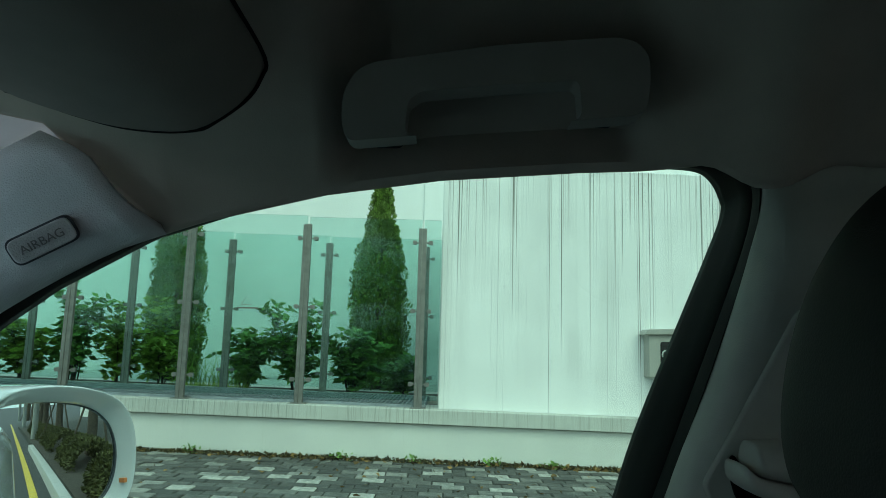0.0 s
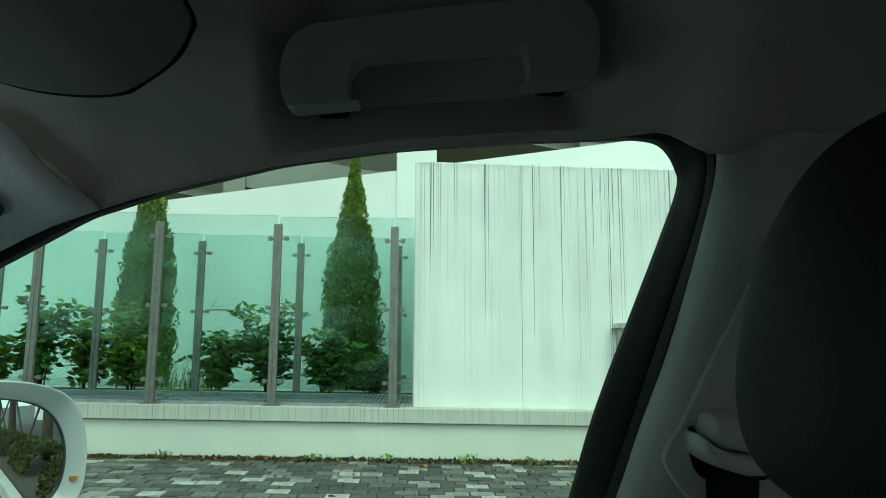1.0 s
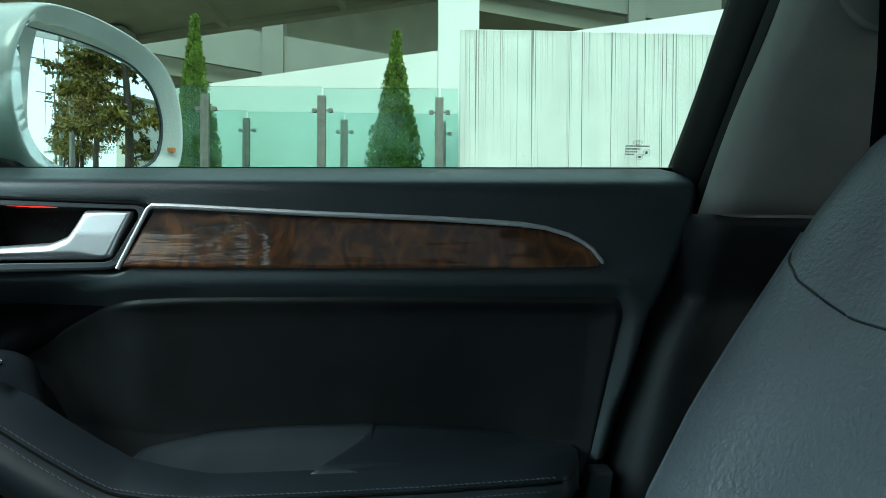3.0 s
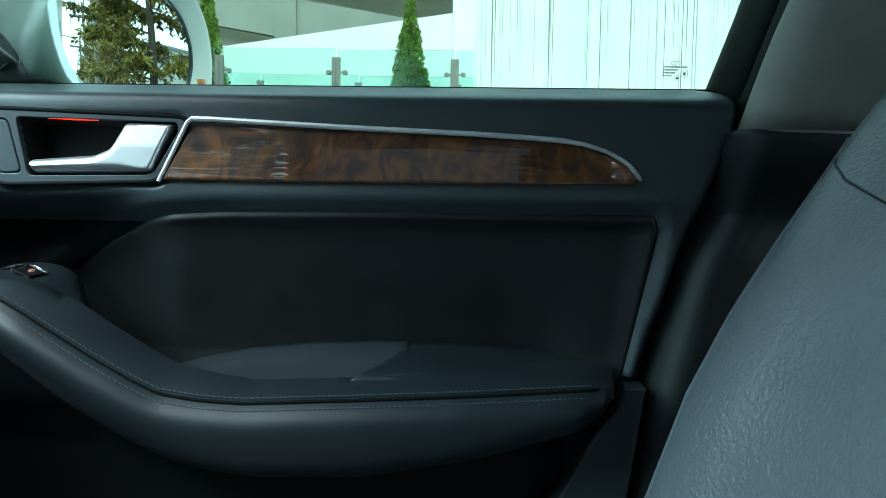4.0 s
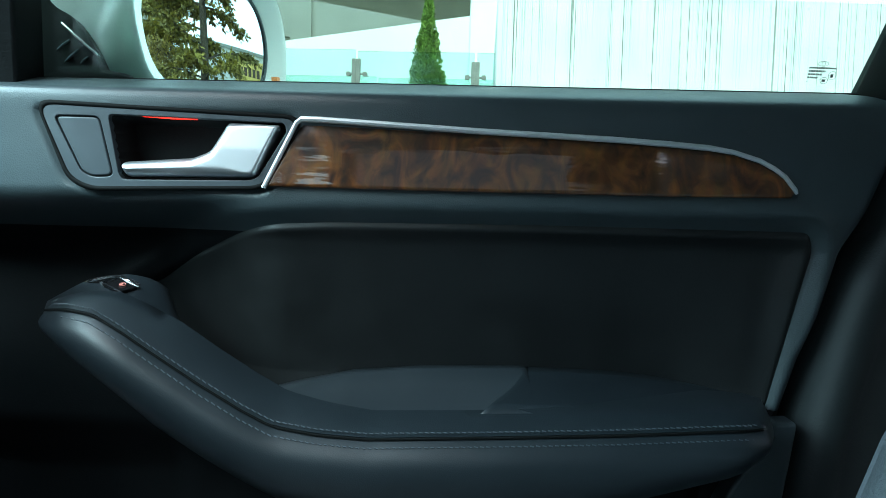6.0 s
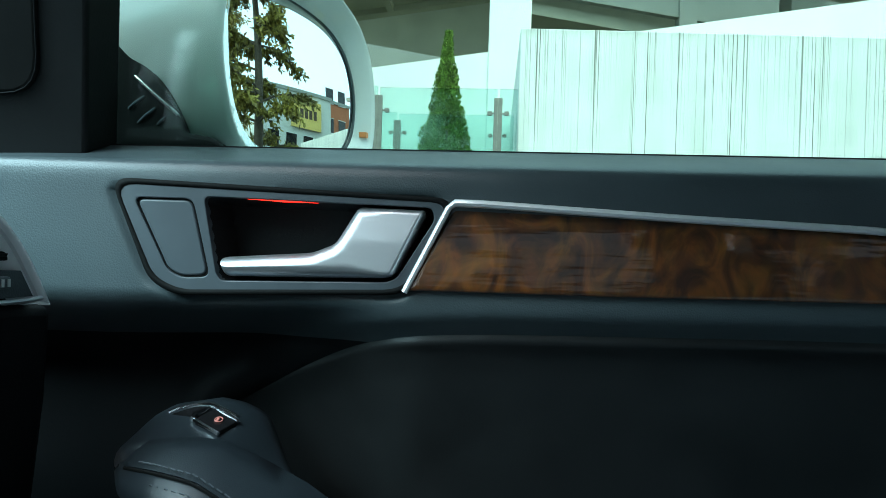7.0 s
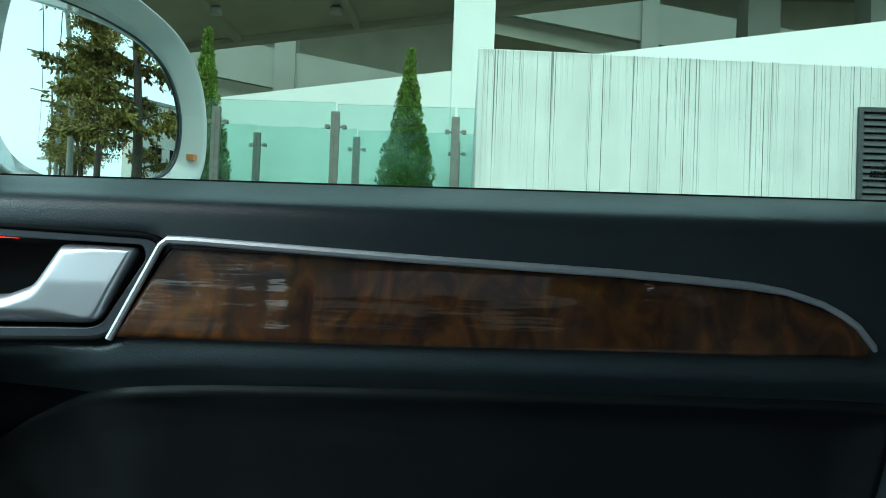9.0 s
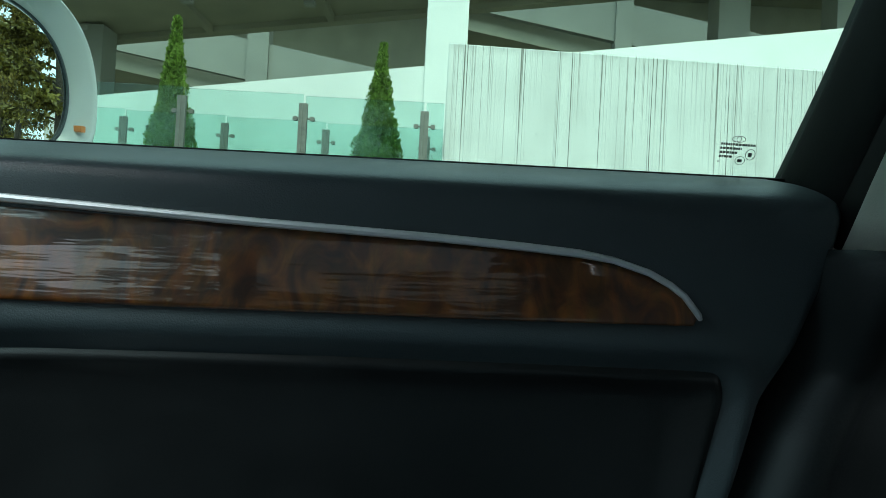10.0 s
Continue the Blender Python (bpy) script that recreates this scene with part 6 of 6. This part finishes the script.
def weeds():
    rng = random.Random(5)
    t = thing("grass_tufts", (-2.85, 8.7, 0.6), "dry grass tufts in the raised bed", "grass", kind="stuff")
    parts = []
    for _ in range(140):
        x, y = rng.uniform(-3.3, -2.45), rng.uniform(8.5, 8.9)
        h = rng.uniform(0.15, 0.45)
        parts.append(tube([(x, y, 0.6), (x + rng.gauss(0, 0.04), y, 0.6 + h * 0.6), (x + rng.gauss(0, 0.1), y, 0.62 + h)], [0.004, 0.003, 0.001], 4))
    obj("blades", *join(*parts), M_YLEAF, t, kind="stuff")
    t2 = thing("fallen_leaves", (0, 6.9, 0.1), "brown fallen leaves and weeds along the low wall", "leaves", kind="stuff")
    spots = []
    for _ in range(900):
        x = rng.uniform(-6, 4)
        spots.append((Vector((x, 6.95 - abs(rng.gauss(0, 0.05)), 0.1 + slope(x) + rng.uniform(0, 0.02))), Vector((rng.gauss(0, 1), rng.gauss(0, 1), 0.15))))
    for _ in range(160):
        x = rng.uniform(-6, 4)
        spots.append((Vector((x, rng.uniform(5.2, 6.9), 0.112 + slope(x))), Vector((rng.gauss(0, 1), rng.gauss(0, 1), 0.05))))
    leaves("litter", spots, 0.035, mat("dry_leaf", (0.2, 0.12, 0.04), 0.8, random=0.6), t2, rng, "", 0.2)
    t3 = thing("wall_weeds", (0, 6.9, 0.1), "low green weeds at the foot of the wall", "weeds", kind="stuff")
    spots = []
    for c in (0.55, 1.15, -0.9, -2.4, -3.3, -0.2, 2.6):
        for _ in range(26):
            x = c + rng.gauss(0, 0.05)
            spots.append((Vector((x, 6.92 - abs(rng.gauss(0, 0.02)), 0.1 + slope(x) + rng.uniform(0, 0.07))), Vector((rng.gauss(0, 0.6), -0.4, 0.6))))
    leaves("weed_leaves", spots, 0.028, M_LEAF, t3, rng, "", 0.4)
    spots = []
    for _ in range(5200):
        x = rng.uniform(-6, 4)
        d = abs(rng.gauss(0, 0.035 + 0.02 * noise.noise(Vector((x * 2.0, 1.3, 0)))))
        spots.append((Vector((x, 6.945 - d, 0.1 + slope(x) + rng.uniform(0, 0.03))), Vector((rng.gauss(0, 0.8), -0.3, 0.5))))
    leaves("moss", spots, 0.02, mat("dry_moss", (0.075, 0.06, 0.022), 0.9, random=0.6), t3, rng, "brown moss and grit", 0.4)


weeds()


def street_tree(x, y, seed, reach, label, leaf=None, spread=1.0, size=0.052, low=2.1):
    """A staked street tree in autumn colour."""
    t = thing("street_tree", (x, y, 0.09), label, "tree", "street trees")
    rng = random.Random(seed)
    tall = spread > 1.3
    h = 9.5 if tall else 6.5
    trunk = curve([(x, y, 0.0), (x + 0.05, y, 0.3 * h), (x - 0.03, y + 0.05, 0.6 * h), (x, y, h)], 14)
    obj("trunk", *tube([tuple(p) for p in trunk], [0.15 - 0.0105 * i for i in range(14)], 9), M_BARK, t)
    limbs, spots = [], []
    ways = [(rng.uniform(0, 2 * math.pi), rng.uniform(1.5, 8.8) if tall else rng.uniform(low, 6.0)) for _ in range(50 if tall else 46)]
    for a, z in ways:
        ln = rng.uniform(1.5, 2.5) * (1.08 - z / 9.6) if tall else spread * rng.uniform(0.9, 1.7) * (1.25 - 0.16 * (z - 2))
        base = Vector((x, y, z))
        tip = base + Vector((math.cos(a) * ln, math.sin(a) * ln, rng.uniform(-0.1, 0.55)))
        mid = base.lerp(tip, 0.5) + Vector((0, 0, 0.15))
        path = curve([base, mid, tip], 9)
        limbs.append(tube([tuple(p) for p in path], [0.028 - 0.0026 * i for i in range(9)], 5))
        if tall:
            # flat drooping sprays along the limb
            along = (tip - base).normalized()
            for j in range(17):
                u = 0.22 + 0.78 * j / 16
                root = path[min(8, int(u * 8))]
                side = Vector((-along.y, along.x, 0)) * (1 if j % 2 else -1)
                way = (along * rng.uniform(0.5, 1.1) + side * rng.uniform(0.4, 1.0) * (1.15 - u) + Vector((0, 0, rng.uniform(-0.3, 0.15)))).normalized()
                ln = rng.uniform(0.3, 0.62)
                limbs.append(tube([tuple(root), tuple(root + way * ln)], [0.007, 0.002], 3))
                for _ in range(34):
                    q = rng.random()
                    o = Vector((rng.gauss(0, 1), rng.gauss(0, 1), rng.gauss(0, 0.35))).normalized()
                    spots.append((root + way * ln * q + Vector((0, 0, -0.12 * q * q)) + o * rng.uniform(0.0, 0.07), o * 0.6 + way * 0.7))
            continue
        for i in range(2, 9):
            for _ in range(34):
                o = Vector((rng.gauss(0, 1), rng.gauss(0, 1), rng.gauss(0, 0.6))).normalized()
                spots.append((path[i] + o * rng.uniform(0.02, 0.26), o))
    if reach:
        base, tip = Vector((x, y, 2.4)), Vector(reach)
        path = curve([base, base.lerp(tip, 0.5) + Vector((0, 0, 0.25)), tip], 12)
        limbs.append(tube([tuple(p) for p in path], [0.03 - 0.0022 * i for i in range(12)], 5))
        for i in range(4, 12):
            for _ in range(20):
                o = Vector((rng.gauss(0, 1), rng.gauss(0, 1), rng.gauss(0, 0.5))).normalized()
                spots.append((path[i] + o * rng.uniform(0.02, 0.2), o))
    obj("limbs", *join(*limbs), M_BARK, t)
    leaves("crown", spots, size, leaf or M_AUTUMN, t, rng, "loose yellowing foliage", 0.6, 0.5, 1.9)
    for a in (0.4, 2.5, 4.6):
        obj("stake", *tube([(x + 0.6 * math.cos(a), y + 0.6 * math.sin(a), 0.05), (x + 0.07 * math.cos(a), y + 0.07 * math.sin(a), 1.6)], 0.03, 7), M_BARK, t, "wooden support stake")


for k, x in enumerate((-7.5, -1.6, 4.8)):
    street_tree(x, -8.2, 60 + k, None, "street tree with yellowing leaves across the road")


def blocking_thicket():
    # unseen bushes added to darken what the door's wood reflects
    t = thing("blocking_thicket", (0, -7, 0), "unseen bushes added across the road to darken reflections", "bushes", kind="stuff")
    rng = random.Random(77)
    spots = []
    for _ in range(26000):
        x = rng.uniform(-16, 12)
        top = 1.5 + 0.7 * noise.noise(Vector((x * 0.8, 3.1, 0))) + 0.5 * noise.noise(Vector((x * 2.6, 8.1, 0)))
        spots.append((Vector((x, -7.0 + rng.gauss(0, 0.35), rng.random() ** 0.8 * top)), Vector((rng.gauss(0, 1), rng.gauss(0, 1), 0.6))))
    leaves("foliage", spots, 0.1, M_HEDGE, t, rng, "", 0.5)
    # solid dark sheet added inside so no light shows between the leaves
    rows = [[(x, -7.3 + 0.2 * math.sin(x * 3), z * (1.25 + 0.7 * noise.noise(Vector((x * 0.8, 3.1, 0))))) for z in (0, 0.5, 1)] for x in np.linspace(-16, 12, 120)]
    obj("twigs", *sheet(rows), M_BARK, t, "dense dark twigs", solid=0.1)


blocking_thicket()
street_tree(-3.7, 3.2, 31, (-1.46, 2.66, 2.18), "staked street tree with yellow and orange leaves", M_ORANGELEAF, 1.0, 0.042, 3.2)
for k, (x, y) in enumerate(((7.8, 2.8), (12.5, 2.6), (16.5, 2.5), (19, 2.5), (25, 2.5), (31, 2.5))):
    street_tree(x, y, 40 + k, None, "staked street tree with loose olive and yellow leaves", M_OLIVE if k != 1 else M_AUTUMN, 1.35 if k == 0 else 0.8, 0.066 if k == 0 else 0.06)


def hedge():
    t = thing("hedge", (9, 2.3, 0.1), "low clipped hedge along the kerb", "hedge", kind="stuff")
    rng = random.Random(8)
    spots = []
    for _ in range(30000):
        x, u = rng.choice((rng.uniform(3.2, 4.3), rng.uniform(5.6, 7.6), rng.uniform(8.8, 12), rng.uniform(13, 20))), rng.uniform(0, math.pi)
        spots.append((Vector((x, 2.35 + 0.42 * math.cos(u) * rng.uniform(0.7, 1.05), 0.08 + slope(x) + 0.5 * math.sin(u) ** 0.6 * rng.uniform(0.7, 1.05))), Vector((0, math.cos(u), math.sin(u)))))
    leaves("foliage", spots, 0.036, M_HEDGE, t, rng, "", 0.5)


hedge()
obj("planting_strip", *lift(brick(3.0, 24, 1.74, 3.9, 0.09, 0.112)), M_SOIL, kind="structure", category="planting strip", label="bare brown soil strip along the kerb")


def far_building(x, y, w, d, h, material, label, floors, sign_=False):
    t = thing("far_building", (x, y, 0), label, "building", "buildings down the street")
    obj("wall", *brick(x, x + d, y, y + w, -1, h), material, t)
    obj("roof", *brick(x - 0.15, x + d + 0.15, y - 0.15, y + w + 0.15, h, h + 0.3), M_PALE, t)
    for i in range(floors):
        for j in range(int(w // 2.2)):
            yy, z = y + 0.7 + 2.2 * j, 1.2 + 3.1 * i
            win = obj("window", *brick(x - 0.06, x + 0.05, yy, yy + 1.3, z, z + 1.5), M_GLOSSBLACK, t)
            obj("frame", *join(brick(x - 0.09, x - 0.05, yy - 0.06, yy + 1.36, z - 0.08, z), brick(x - 0.09, x - 0.05, yy - 0.06, yy + 1.36, z + 1.5, z + 1.56)), M_WHITE, win)
    if sign_:
        s = obj("sign_panel", *brick(x - 0.35, x - 0.1, y + 3.4, y + w - 1.6, h - 3.1, h - 0.6), M_YELLOW, t, "yellow advertising panel")
        for k in range(5):
            yy = y + 3.9 + k * (w - 6.0) / 5
            obj("lettering_bar", *brick(x - 0.38, x - 0.34, yy, yy + (w - 6.0) / 7, h - 2.2, h - 1.4), M_MARK, s, "dark bar of print")


far_building(36, 10, 9, 10, 9.5, M_CREAM, "cream building with a yellow sign panel", 2, True)
far_building(41, 20.0, 5, 10, 10.5, M_BRICK, "orange brick building with rows of windows", 4)


def pole(x, y, h):
    t = thing("utility_pole", (x, y, 0), "grey utility pole with a crossarm beside the street", "pole", "utility poles")
    obj("shaft", *tube([(x, y, -0.1), (x, y, h)], [0.13, 0.08], 10), M_PALE, t)
    obj("crossarm", *brick(x - 0.06, x + 0.06, y - 0.9, y + 0.9, h - 1.0, h - 0.88), M_STEEL, t)
    obj("lamp_arm", *tube([(x, y, h - 0.5), (x, y - 0.8, h - 0.2), (x, y - 1.6, h - 0.15)], 0.04, 7), M_STEEL, t)


for x in (14.5, 24, 34):
    pole(x, 1.9, 8.5)


def wires():
    """Cables that sag from pole to pole along the kerb."""
    stops = (-6, 14.5, 24, 34, 60)
    for dy, z in ((-0.8, 7.62), (0.8, 7.62), (-0.2, 6.9)):
        path = []
        for a, b in zip(stops, stops[1:]):
            path += [(a + (b - a) * k / 10, 1.9 + dy, z - 0.12 * (b - a) ** 0.5 * math.sin(math.pi * k / 10)) for k in range(10)]
        obj("overhead_cable", *tube(path + [(60, 1.9 + dy, z)], 0.018, 5), M_RUBBER, kind="structure", category="cable", label="black overhead cable strung between the utility poles")


wires()


# ---- paving, piece by piece ----
def paving():
    pave = bpy.data.objects["pavement"]
    L, Wd, g = 0.2, 0.145, 0.014
    c = 0.007

    def block(x, y, l):
        z = 0.104 + slope(x) * 0
        a, b = [(x + g / 2, y + g / 2), (x + l - g / 2, y + g / 2), (x + l - g / 2, y + Wd - g / 2), (x + g / 2, y + Wd - g / 2)], []
        b = [(x + g / 2 + c, y + g / 2 + c), (x + l - g / 2 - c, y + g / 2 + c), (x + l - g / 2 - c, y + Wd - g / 2 - c), (x + g / 2 + c, y + Wd - g / 2 - c)]
        v = [(p[0], p[1], 0.08) for p in a] + [(p[0], p[1], 0.1) for p in a] + [(p[0], p[1], z) for p in b]
        f = [(8, 9, 10, 11)] + [(4 + i, 4 + (i + 1) % 4, 8 + (i + 1) % 4, 8 + i) for i in range(4)] + [(i, (i + 1) % 4, 4 + (i + 1) % 4, 4 + i) for i in range(4)]
        return v, f
    me = bpy.data.meshes.new("paving_block")
    me.from_pydata(*[block(0, 0, L)[0], [], block(0, 0, L)[1]])
    me.materials.append(M_PAVER)
    rng = random.Random(3)
    rest, count = [], 0
    for r in range(34):
        y = 6.78 - Wd * r
        x = -6.0 + (L / 2 if r % 2 else 0) + rng.choice((0, 0.03, -0.02))
        while x < 4.0:
            dz = rng.gauss(0, 0.003)
            if count < 300 and -1.9 < x < 1.0 and r < 20:
                ob = new("paving_block", me)
                ob.parent = pave
                ob.location = (x, y, slope(x) + dz)
                ob.rotation_euler = (0, 0.013, 0)
                count += 1
            elif y > 1.8:
                v, f = block(x, y, L)
                rest.append(([(a, b, h + slope(a) + dz) for a, b, h in v], f))
            x += L
    v, f = join(*rest)
    me2 = bpy.data.meshes.new("paving_blocks")
    me2.from_pydata(v, [], f)
    me2.materials.append(M_PAVER)
    ob = tagged(new("paving_blocks", me2), "grey and dark block paving on the pavement", "", "", "stuff")
    ob.parent = pave


paving()
